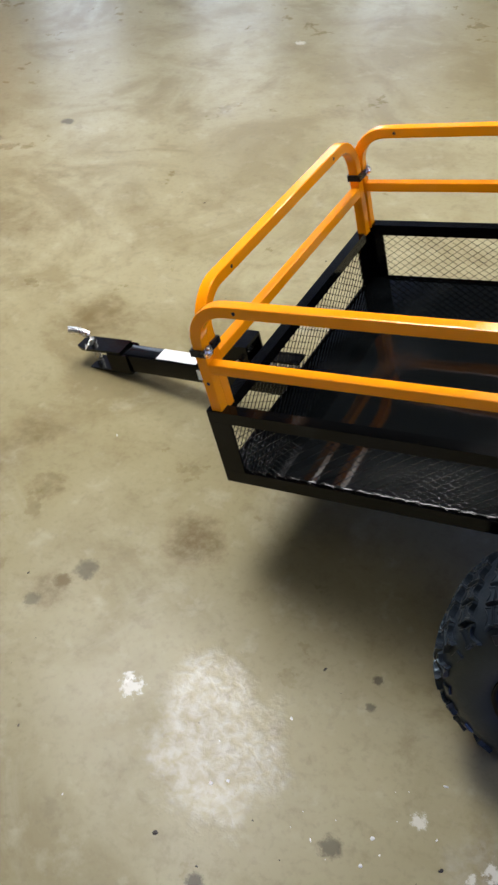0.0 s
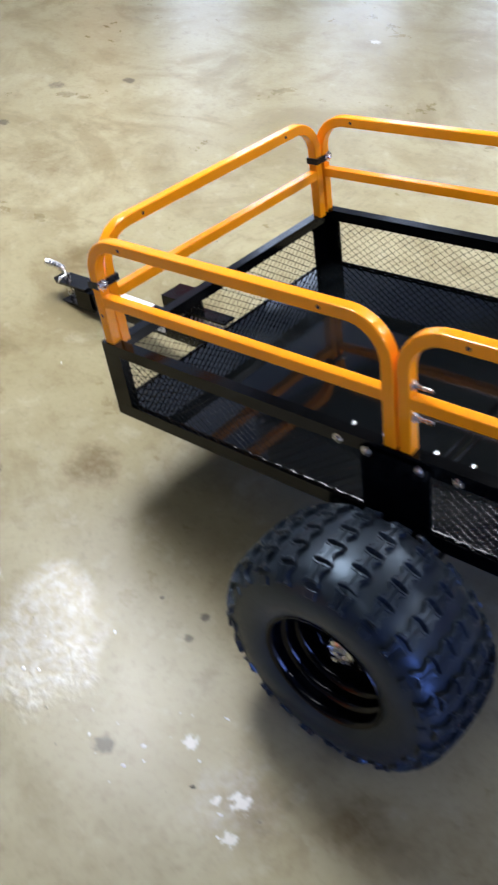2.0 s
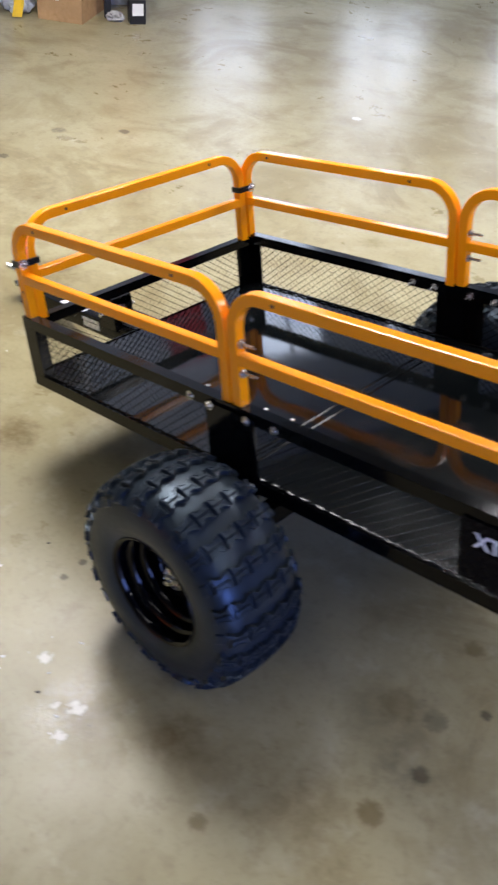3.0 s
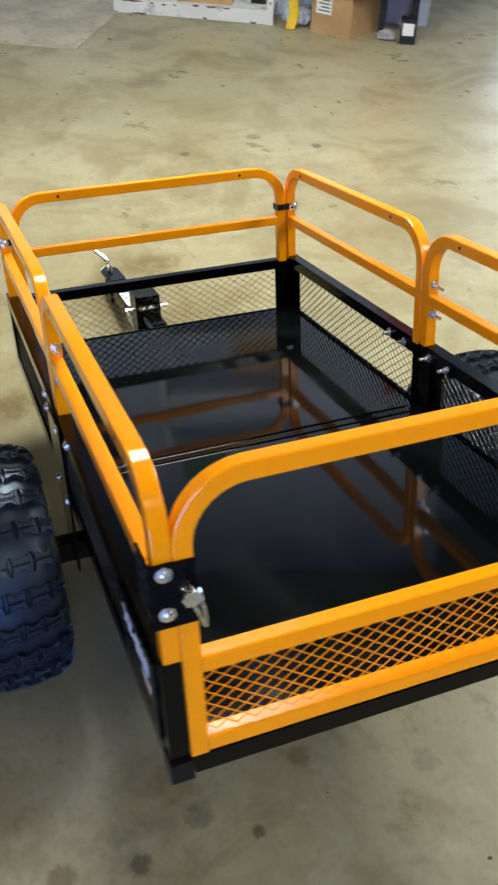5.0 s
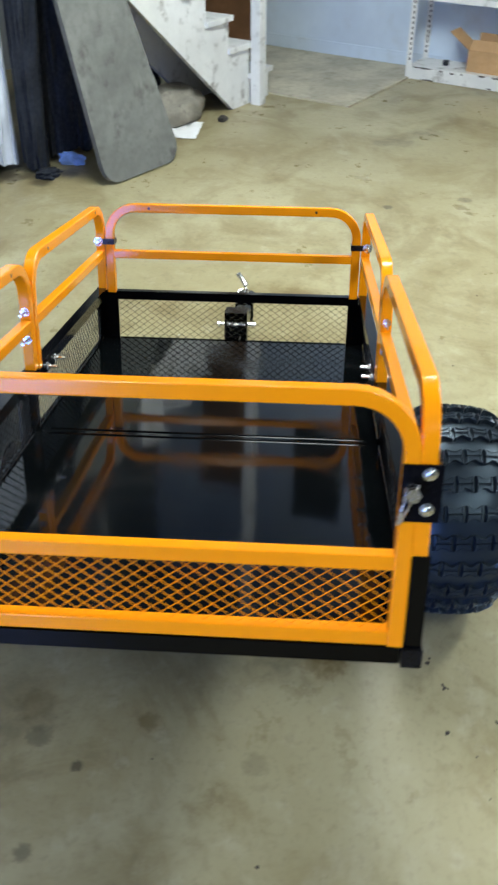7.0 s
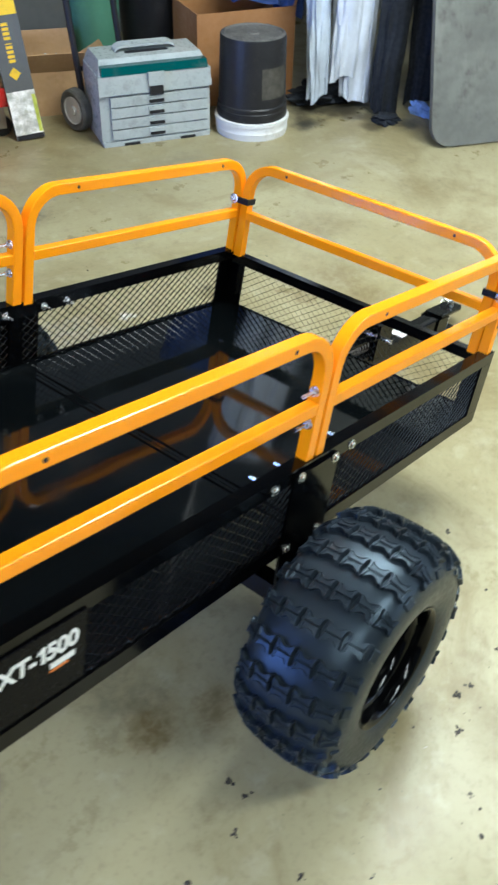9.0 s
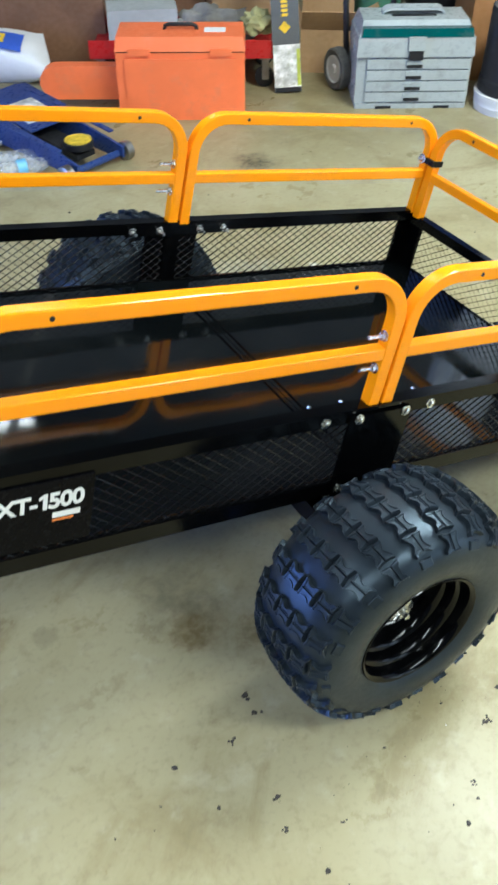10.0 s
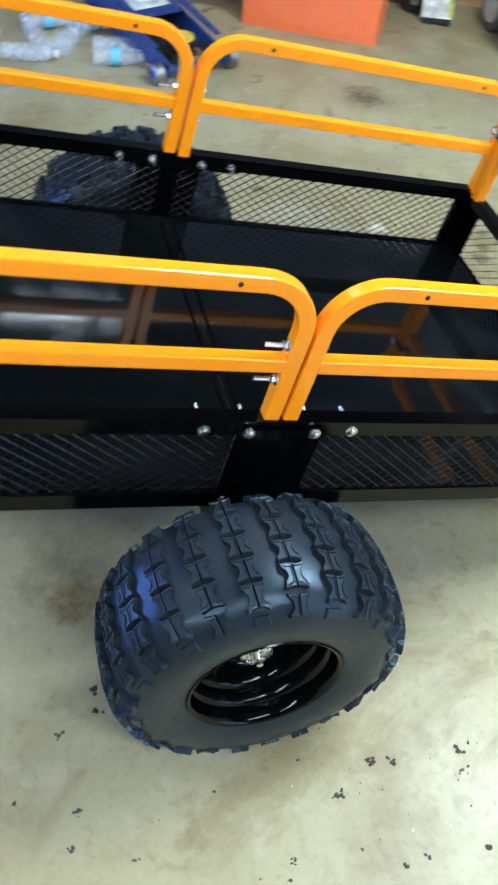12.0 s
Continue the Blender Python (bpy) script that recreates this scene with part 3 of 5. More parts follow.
    # front wall
    bm = box(XF - 0.026, XF - 0.0005, -YO + 0.0265, YO - 0.0265, ZT - 0.034, ZT - 0.009)
    part("top_rail", bm, BLACK, TRAILER, bevel=0.0065)
    bm = box(XF - 0.004, XF, -YO + 0.056, YO - 0.056, 0.0, 0.030)
    box(XF - 0.034, XF - 0.0041, -YO + 0.036, YO - 0.036, 0.0, 0.004, bm)
    part("bottom_rail", bm, BLACK, TRAILER, bevel=0.0012)
    part("front_mesh", expanded(-0.345, 0.345, 0.026, ZT - 0.020, lambda u, w, d: Vector((XF - 0.007 + d, u, w)), -1), MESH, TRAILER, "black expanded steel mesh")
    # rear sill and cross members below
    part("rear_sill", box(XR, XR + 0.028, -YO + 0.03, YO - 0.03, 0.001, 0.029), BLACK, TRAILER, bevel=0.003)
    for x in (0.42, -0.42):
        part("cross_member", box(x - 0.02, x + 0.02, -0.36, 0.36, -0.02, 0.023), BLACK, TRAILER, bevel=0.002)
    part("axle", box(-0.081, -0.041, -0.47, 0.47, -0.135, -0.095), BLACK, TRAILER, bevel=0.003)
    part("drawbar", box(-0.5, 0.72, -0.025, 0.025, -0.055, -0.021), BLACK, TRAILER, bevel=0.003)


def tube_path(plane, fixed, pts):
    return [Vector((a, fixed, z)) if plane == "x" else Vector((fixed, a, z)) for a, z in pts]


def holes_in(frame_ob, spots, n, off):
    for p in spots:
        for k in (1, -1):
            q = Vector(p) + Vector(n) * off * k
            part("hole", lathe([(0.0038, 0), (0.0038, 0.0006), (0, 0.0006)], 10, "z", None, Matrix.Translation(q) @ (Vector(n) * k).to_track_quat("Z", "Y").to_matrix().to_4x4()), HOLE, frame_ob)


def trailer_rails():
    ztop, zmid = 0.418, 0.286
    for s in (1, -1):
        y = s * 0.381
        f = part("side_rail", sweep(tube_path("x", y, arch(0.664, -0.041, ZT - 0.006, ztop, 0.075)), (0, 1, 0), T), ORANGE, TRAILER, "orange powder-coated tube rail", smooth=18)
        part("crossbar", sweep([Vector((0.664 - T, y, zmid)), Vector((-0.041 + T, y, zmid))], (0, 1, 0), T * 0.94), ORANGE, f, smooth=18)
        holes_in(f, [(0.563, y, ztop), (0.084, y, ztop), (0.664, y, 0.252)], (0, 1, 0), T)
        r = part("side_rail", sweep(tube_path("x", y, arch(-0.071, XR + T + 0.001, ZT - 0.001, ztop, 0.075)), (0, 1, 0), T), ORANGE, TRAILER, "orange powder-coated tube rail", smooth=18)
        part("crossbar", sweep([Vector((-0.071 - T, y, zmid)), Vector((XR + 2 * T, y, zmid))], (0, 1, 0), T * 0.94), ORANGE, r, smooth=18)
        holes_in(r, [(-0.183, y, ztop), (-0.659, y, ztop)], (0, 1, 0), T)
        for z in (0.316, 0.255):
            part("nut", nut_bolt((-0.071 - T, y, z), (-1, 0, 0), 0.0068, 0.008, 0.034), ZINC, TRAILER)
            part("bolt", dome_bolt((-0.041 + T, y, z), (1, 0, 0), 0.006, 0.005), ZINC, TRAILER)
        # strap that ties front and side rails
        bm = bmesh.new()
        lo, hi = sorted((s * 0.339, s * 0.3965))
        box(0.6655 - 0.0165, 0.6655 + 0.0165, lo, hi, 0.315, 0.330, bm)
        part("strap", bm, CAP_PLASTIC, TRAILER, "black strap clamp", bevel=0.003)
        part("bolt", dome_bolt((0.649, s * 0.385, 0.3225), (-1, 0, 0), 0.0085, 0.009), ZINC, TRAILER)
        # rear plate with bolts and latch
        lo, hi = sorted((s * 0.346, s * (YO + 0.004)))
        bm = box(XR - 0.005, XR - 0.001, lo, hi, 0.243, 0.329)
        lo, hi = sorted((s * (YO + 0.0005), s * (YO + 0.004)))
        box(XR - 0.001, XR + 0.05, lo, hi, 0.243, 0.329, bm)
        pl = part("latch_plate", bm, LABEL_BLACK, TRAILER, bevel=0.001)
        for z in (0.317, 0.263):
            part("bolt", dome_bolt((XR - 0.005, s * 0.383, z), (-1, 0, 0), 0.0068, 0.006), ZINC, TRAILER)
        latch_pin(s)
    f = part("front_rail", sweep(tube_path("y", 0.667, arch(0.354, -0.354, ZT - 0.012, ztop, 0.075)), (1, 0, 0), T), ORANGE, TRAILER, "orange powder-coated tube rail", smooth=18)
    part("crossbar", sweep([Vector((0.667, 0.354 - T, zmid)), Vector((0.667, -0.354 + T, zmid))], (1, 0, 0), T * 0.94), ORANGE, f, smooth=18)
    holes_in(f, [(0.667, 0.237, ztop), (0.667, -0.237, ztop)], (1, 0, 0), T)


def latch_pin(s):
    """Pull pin with a wire clip on the latch plate."""
    c = Vector((XR - 0.005, s * 0.360, 0.295))
    bm = rod(c, c + Vector((-0.02, 0, 0)), 0.0075, 10)
    lathe([(0, 0.02), (0.011, 0.02), (0.011, 0.026), (0, 0.026)], 6, "z", bm, Matrix.Translation(c) @ Vector((-1, 0, 0)).to_track_quat("Z", "Y").to_matrix().to_4x4())
    e = c + Vector((-0.016, 0, 0))
    pipe([e + Vector((0, s * 0.006, 0.012)), e + Vector((-0.006, s * 0.004, 0.004)), e + Vector((-0.007, -s * 0.006, -0.02)), e + Vector((-0.002, -s * 0.014, -0.045)), e + Vector((0.004, -s * 0.018, -0.05))], 0.0022, 6, bm)
    pipe([e + Vector((-0.004, -s * 0.01, 0.01)), e + Vector((-0.009, -s * 0.012, -0.008)), e + Vector((-0.006, -s * 0.015, -0.03)), e + Vector((-0.001, -s * 0.016, -0.047))], 0.0022, 6, bm)
    part("latch_pin", bm, ZINC, TRAILER, "zinc-plated pull pin with wire clip")


def tailgate():
    x = XR + T - 0.002
    g = part("tailgate", sweep(tube_path("y", x, arch(0.3585, -0.3585, 0.032, 0.42, 0.08)), (1, 0, 0), T), ORANGE, TRAILER, "orange tube tailgate with expanded mesh panel", smooth=18)
    for z, half in ((0.173, T), (0.0455, T)):
        part("crossbar", sweep([Vector((x, 0.3585 - T, z)), Vector((x, -0.3585 + T, z))], (1, 0, 0), half), ORANGE, g, smooth=18)
    part("mesh_panel", expanded(-0.346, 0.346, 0.058, 0.161, lambda u, w, d: Vector((x - 0.002 + d, u, w)), -0.3, 0.0255, 0.0185, 0.00066, 0.0009), ORANGE, g)


def lettering(text, size, depth, m, name, parent, material):
    cu = bpy.data.curves.new(name, "FONT")
    cu.body, cu.size, cu.extrude, cu.offset = text, size, depth, 0.0011
    cu.space_character = 0.92
    tmp = bpy.data.objects.new(name, cu)
    scene.collection.objects.link(tmp)
    me = bpy.data.meshes.new_from_object(tmp.evaluated_get(bpy.context.evaluated_depsgraph_get()))
    bpy.data.objects.remove(tmp)
    me.materials.clear()
    me.materials.append(material)
    ob = new(name, me)
    ob.parent = parent
    ob.matrix_basis = m
    return ob


def model_sign(s):
    y = s * (YO + 0.001)
    lo, hi = sorted((y, y + s * 0.003))
    p = part("model_sign", box(-0.768, -0.583, lo, hi, 0.046, 0.166), LABEL_BLACK, TRAILER, "black sign plate with white model lettering", bevel=0.001)
    face = Matrix.Translation((-0.672 if s > 0 else -0.663, y + s * 0.0036, 0.118)) @ (Matrix.Rotation(radians(180 if s > 0 else 0), 4, "Z") @ Matrix.Rotation(radians(90), 4, "X"))
    face = face @ Matrix.Translation((-0.0633, 0, 0))
    lettering("XT-", 0.0385, 0.0004, face, "lettering", p, WHITE_STICKER)
    one = prism([(0.0672, -0.001), (0.0735, -0.001), (0.0735, 0.0273), (0.0685, 0.0273), (0.0612, 0.0222), (0.0612, 0.0166), (0.0672, 0.0202)], -0.0004, 0.0004)
    part("lettering", one, WHITE_STICKER, p, at=face)
    lettering("500", 0.0385, 0.0004, face @ Matrix.Translation((0.0746, 0, 0)), "lettering", p, WHITE_STICKER)
    lo, hi = sorted((y + s * 0.0031, y + s * 0.0038))
    a, b = (-0.742, -0.70) if s > 0 else (-0.644, -0.602)
    part("print_bar", box(a, b, lo, hi, 0.098, 0.108), WHITE_STICKER, p)
    part("print_bar", box(a, b - 0.01, lo, hi, 0.092, 0.0955), ORANGE_PRINT, p)


def tongue():
    # coupler end lies on the floor
    a, b = Vector((0.70, 0, -0.044)), Vector((1.25, 0, -0.030))
    part("tongue", sweep([a, b], (0, 1, 0), 0.027, None, False, 0.2), BLACK, TRAILER, "black square-tube tow tongue")
    bm = prism([(1.24, -0.030), (1.37, -0.030), (1.395, -0.018), (1.395, 0.018), (1.37, 0.030), (1.24, 0.030)], -0.0022, 0.0045)
    prism([(1.22, -0.030), (1.37, -0.030), (1.395, -0.018), (1.395, 0.018), (1.37, 0.030), (1.22, 0.030)], -0.064, -0.0565, bm)
    box(1.22, 1.285, -0.0325, -0.0275, -0.0564, -0.0023, bm)
    box(1.22, 1.285, 0.0275, 0.0325, -0.0564, -0.0023, bm)
    part("hitch_clevis", bm, BLACK, TRAILER, bevel=0.002)
    bm = pipe([(1.35, 0, -0.058), (1.35, 0, 0.018), (1.354, 0.004, 0.036), (1.37, 0.018, 0.054), (1.39, 0.034, 0.066)], 0.0095, 10)
    part("hitch_pin", bm, ZINC, TRAILER, "bent zinc hitch pin")
    part("hitch_clip", pipe([(1.35, 0.01, 0.02), (1.342, 0.03, 0.018), (1.35, 0.035, 0.008), (1.36, 0.02, 0.014)], 0.002, 6), ZINC, TRAILER)
    m = Matrix.Translation((1.065, 0, -0.0075)) @ pose(0, 0, 0, 0, -1.45, 0)
    part("sticker", prism([(-0.062, -0.022), (0.062, -0.022), (0.062, 0.022), (-0.062, 0.022)], -0.001, 0.0012, None, m), WHITE_STICKER, TRAILER, "white warning sticker", bevel=0)
    # dump latch in front of the bed
    bm = box(0.825, 0.898, -0.036, -0.030, -0.03, 0.074)
    box(0.825, 0.898, 0.030, 0.036, -0.03, 0.074, bm)
    box(0.825, 0.898, -0.030, 0.030, 0.066, 0.074, bm)
    box(0.890, 0.898, -0.030, 0.030, -0.03, 0.066, bm)
    br = part("latch_bracket", bm, BLACK, TRAILER, "black dump latch bracket", bevel=0.003)
    part("latch_bolt", rod((0.855, -0.062, 0.03), (0.855, 0.062, 0.03), 0.0065), ZINC, br)
    bm = pipe([(0.825 - 0.12 * k / 60, 0.016 * math.cos(k * 0.9), 0.005 + 0.016 * math.sin(k * 0.9)) for k in range(61)], 0.0022, 6)
    part("latch_spring", bm, STEEL, br)
    part("latch_pedal", box(0.70, 0.825, -0.02, 0.02, 0.026, 0.032), BLACK, br, bevel=0.002)
    part("sticker", box(0.92, 1.0, 0.0285, 0.0292, -0.05, -0.02), WHITE_STICKER, TRAILER, "white warning sticker")


def tyre_profile():
    """Half width against radius, from bead to bead."""
    half = [(0.114, 0.090), (0.121, 0.097), (0.131, 0.103), (0.150, 0.107), (0.172, 0.107), (0.194, 0.102), (0.211, 0.090), (0.2215, 0.069), (0.2270, 0.036), (0.2285, 0.0)]
    return [(r, -w) for r, w in half] + [(r, w) for r, w in half[-2::-1]]


def tread_blocks(bm):
    """Bow-tie blocks in slanting rows over the crown and shoulders."""
    prof = tyre_profile()
    lens = [0.0]
    for (r0, w0), (r1, w1) in zip(prof, prof[1:]):
        lens.append(lens[-1] + math.hypot(r1 - r0, w1 - w0))
    mid = lens[-1] / 2

    def at(s):
        s += mid
        for i in range(len(prof) - 1):
            if s <= lens[i + 1]:
                k = (s - lens[i]) / (lens[i + 1] - lens[i])
                (r0, w0), (r1, w1) = prof[i], prof[i + 1]
                d = Vector((r1 - r0, w1 - w0)).normalized()
                return r0 + k * (r1 - r0), w0 + k * (w1 - w0), Vector((d.y, -d.x))
        return prof[-1][0], prof[-1][1], Vector((0, 1))

    rows = 24
    half = [(-0.0150, 0.0008), (-0.0158, 0.0080), (-0.0176, 0.0165), (-0.0128, 0.0158), (-0.0085, 0.0116), (-0.0035, 0.0090), (0.0035, 0.0090), (0.0085, 0.0116), (0.0128, 0.0158), (0.0176, 0.0165), (0.0158, 0.0080), (0.0150, 0.0008)]
    steps = ((-0.003, 1.10), (0.0085, 1.0), (0.0105, 0.92), (0.0105, 0.78), (0.0086, 0.72))
    pitch = 0.0385

    def lump(outline, sc, a0, grow, tall, rings_of, centre):
        """One raised block: rings of the outline lifted off the carcass and drawn in towards its middle."""
        rings = []
        for lift, shrink in rings_of:
            ring = []
            for ds, dc in outline:
                ds, dc = ds * shrink * grow, centre + (dc - centre) * shrink
                r, w, n = at(max(-mid, min(mid, sc + ds)))
                h = lift if lift < 0 else lift * tall
                ang = a0 + dc / 0.228 + (sc + ds) * 0.25
                rr, ww = r + n.x * h, w + n.y * h
                ring.append(bm.verts.new((rr * math.cos(ang), ww, rr * math.sin(ang))))
            rings.append(ring)
        k = len(outline)
        bm.faces.new(rings[-1])
        for lo, hi in zip(rings, rings[1:]):
            for i in range(k):
                bm.faces.new((lo[i], lo[(i + 1) % k], hi[(i + 1) % k], hi[i]))

    for k in range(rows):
        a0 = 2 * math.pi * k / rows
        shift = 0.0 if k % 2 else pitch / 2
        for j in range(-4, 4):
            sc = j * pitch + shift
            if abs(sc) > 0.112:
                continue
            edge = abs(sc) > 0.09
            tall, grow = (0.85, 0.9) if edge else (1.0, 1.0)
            for sg in (1, -1):
                lump([(ds, sg * dc) for ds, dc in half], sc, a0, grow, tall, steps, sg * 0.0095)
        # low shoulder lugs at the ends of the shorter rows
        if k % 2:
            for side in (-1, 1):
                lug = [(-0.007, -0.012), (0.007, -0.013), (0.007, 0.013), (-0.007, 0.012)]
                lump(lug, side * 0.110, a0, 1.0, 0.55, ((-0.003, 1.1), (0.006, 1.0), (0.0078, 0.85)), 0.0)
    return bm


def wheel_meshes():
    tyre = finish(lathe([(r, w) for r, w in tyre_profile()], 72, "y"), "tyre", RUBBER, 0, 60)
    tread = finish(tread_blocks(bmesh.new()), "tread", RUBBER, 0, 30)
    # dished steel rim seen from outside (+y)
    prof = [(0.110, 0.098), (0.116, 0.104), (0.1185, 0.109), (0.1165, 0.1125), (0.112, 0.1115), (0.108, 0.105), (0.106, 0.094), (0.1055, 0.084), (0.101, 0.0815), (0.0975, 0.078), (0.0965, 0.066), (0.0960, 0.058), (0.092, 0.0555), (0.088, 0.052), (0.0865, 0.040), (0.085, 0.030), (0.080, 0.022), (0.06, 0.022), (0.05, 0.030), (0.028, 0.032), (0.0, 0.032)]
    prof = [(r * 1.04, w - 0.0125) for r, w in prof]
    rim = finish(lathe(prof, 64, "y"), "rim", RIM, 0, 50)
    back = [(0.112, -0.089), (0.118, -0.096), (0.116, -0.102), (0.108, -0.099), (0.100, -0.085), (0.09, -0.05), (0.088, 0.0), (0.0, 0.005)]
    rim_back = finish(lathe(back, 48, "y"), "rim_back", RIM, 0, 40)
    hub = lathe([(0.028, 0.019), (0.028, 0.027), (0.026, 0.046), (0.021, 0.049), (0.018, 0.043), (0.0, 0.043)], 24, "y")
    lathe([(0, 0.043), (0.011, 0.043), (0.011, 0.055), (0.006, 0.056), (0.006, 0.063), (0, 0.063)], 6, "y", hub)
    hub = finish(hub, "hub", ZINC, 0, 40)
    nut = finish(lathe([(0, 0.0155), (0.009, 0.0155), (0.009, 0.0245), (0.005, 0.0255), (0.005, 0.0315), (0, 0.0315)], 6, "y"), "wheel_nut", ZINC, 0, 30)
    return tyre, tread, rim, rim_back, hub, nut


def wheels():
    tyre, tread, rim, rim_back, hub, nut = wheel_meshes()
    for s in (1, -1):
        w = new("wheel")
        w.empty_display_size = 0.1
        w.parent = TRAILER
        w.matrix_basis = pose(-0.061, s * 0.551, -0.1215, 0, 17 if s > 0 else 5, 0 if s > 0 else 180)
        tagged(w, "chunky all-terrain wheel with a glossy black rim")
        for name, me in (("tyre", tyre), ("tread", tread), ("rim", rim), ("rim_back", rim_back), ("hub", hub)):
            ob = new(name, me)
            ob.parent = w
            if name == "tread":
                tagged(ob, "hourglass rubber tread blocks", kind="stuff")
        for k in range(4):
            n = new("wheel_nut", nut)
            n.parent = w
            n.matrix_basis = Matrix.Rotation(math.pi / 2 * k + 0.4, 4, "Y") @ Matrix.Translation((0.045, 0, 0))


trailer_bed()
trailer_rails()
tailgate()
model_sign(1)
model_sign(-1)
tongue()
wheels()


# ---- along the cluttered wall ----
def at_room(u, v, z=0.0, turn=0.0, lean=0.0, tip=0.0):
    return ROOM @ pose(u, v, z, lean, tip, turn)


def rounded_rect(w, h, r, steps=5, only=(1, 1, 1, 1)):
    """Outline about the middle, corners rounded where asked (from lower left, anticlockwise)."""
    pts = []
    for (sx, sy), a0, use in zip(((-1, -1), (1, -1), (1, 1), (-1, 1)), (180, 270, 0, 90), only):
        if not use:
            pts.append((sx * w / 2, sy * h / 2))
            continue
        for k in range(steps + 1):
            a = radians(a0 + 90 * k / steps)
            pts.append((sx * (w / 2 - r) + r * math.cos(a), sy * (h / 2 - r) + r * math.sin(a)))
    return pts


UPRIGHT = Matrix(((1, 0, 0, 0), (0, 0, 1, 0), (0, 1, 0, 0), (0, 0, 0, 1)))     # outline x, y into x, z


def chainsaw_case():
    t = thing("chainsaw_case", "orange moulded plastic chainsaw case with bar scabbard", "tool case", at_room(-0.312, 2.40))
    bm = box(-0.27, 0.27, -0.12, 0.12, 0.0, 0.28)
    for v in bm.verts:
        if v.co.z > 0.1:
            v.co.y *= 0.94
    part("body", bm, CASE_ORANGE, t, bevel=0.012)
    bm = box(-0.272, 0.272, -0.118, 0.118, 0.284, 0.338)
    for v in bm.verts:
        if v.co.z > 0.3:
            v.co.x *= 0.97
            v.co.y *= 0.86
    part("lid", bm, CASE_ORANGE, t, bevel=0.012)
    part("seam", box(-0.266, 0.266, -0.113, 0.113, 0.279, 0.285), DARK_PLASTIC, t)
    for x in (-0.17, 0.17):
        part("latch", box(x - 0.045, x + 0.045, -0.124, -0.113, 0.268, 0.296), CASE_ORANGE, t, bevel=0.003)
    part("rib", box(-0.235, 0.235, -0.1215, -0.116, 0.02, 0.255), CASE_ORANGE, t, bevel=0.002)
    part("handle", pipe([(-0.07, 0, 0.33), (-0.065, 0, 0.352), (-0.05, 0, 0.358), (0.05, 0, 0.358), (0.065, 0, 0.352), (0.07, 0, 0.33)], 0.008), DARK_PLASTIC, t, "black carrying handle")
    part("sticker", box(0.10, 0.19, -0.04, 0.02, 0.3385, 0.340), WHITE_STICKER, t, "white sticker")
    outline = [(0, -0.07), (0, 0.07), (-0.28, 0.07)] + [(-0.28 - 0.07 * math.sin(a), 0.07 * math.cos(a)) for a in (0.4, 0.8, 1.2, 1.57, 1.95, 2.35, 2.75)] + [(-0.28, -0.07)]
    bm = prism(outline, -0.032, 0.032, None, Matrix.Translation((-0.268, 0.0, 0.128)) @ UPRIGHT)
    part("bar_scabbard", bm, CASE_ORANGE, t, bevel=0.01)


def caster(parent, x, y, z_top, r=0.045):
    c = part("caster", box(x - 0.025, x + 0.025, y - 0.025, y + 0.025, z_top - 0.006, z_top), STEEL, parent, bevel=0.001)
    for s in (-1, 1):
        part("fork", box(x - 0.012, x + 0.02, y + s * 0.018 - 0.002, y + s * 0.018 + 0.002, r * 0.8, z_top - 0.006), STEEL, c, bevel=0.001)
    part("caster_wheel", lathe([(0, -0.012), (r * 0.5, -0.013), (r, -0.010), (r, 0.010), (r * 0.5, 0.013), (0, 0.012)], 24, "y", None, Matrix.Translation((x, y, r))), DARK_PLASTIC, c)


def red_dolly():
    t = thing("red_dolly", "low red steel dolly on swivel casters behind the tool case", "dolly", at_room(-0.33, 2.78))
    part("deck", box(-0.42, 0.42, -0.12, 0.25, 0.135, 0.150), RED, t, bevel=0.003)
    for y in (-0.12, 0.246):
        part("rim", box(-0.42, 0.42, y - 0.004, y, 0.135, 0.215), RED, t, bevel=0.002)
    for x in (-0.38, 0.38):
        for y in (-0.09, 0.2):
            caster(t, x, y, 0.134)


def open_carton(name, label, m, w, d, h, flaps, material=CARD, thick=0.005):
    """A box with four flaps, each at its own angle from upright (degrees outwards)."""
    t = thing(name, label, "box", m)
    for n, b in (("side", (-w / 2, w / 2, -d / 2, -d / 2 + thick)), ("side", (-w / 2, w / 2, d / 2 - thick, d / 2)),
                 ("side", (-w / 2, -w / 2 + thick, -d / 2 + thick, d / 2 - thick)), ("side", (w / 2 - thick, w / 2, -d / 2 + thick, d / 2 - thick))):
        part(n, box(*b, 0.0, h), material, t)
    part("bottom", box(-w / 2 + thick, w / 2 - thick, -d / 2 + thick, d / 2 - thick, 0.001, 0.001 + thick), material, t)
    for k, a in enumerate(flaps):
        if a is None:
            continue
        long, deep = (w, d / 2) if k < 2 else (d, w / 2)
        bm = box(-long / 2 + 0.004, long / 2 - 0.004, -thick / 2, thick / 2, 0, deep * 0.96)
        turn = (0, 180, 270, 90)[k]
        at = Matrix.Translation(((0, -d / 2, h), (0, d / 2, h), (-w / 2, 0, h), (w / 2, 0, h))[k]) @ pose(0, 0, 0, 0, 0, turn) @ pose(0, 0, 0, a, 0, 0)
        part("flap", bm, material, t, at=at)
    return t


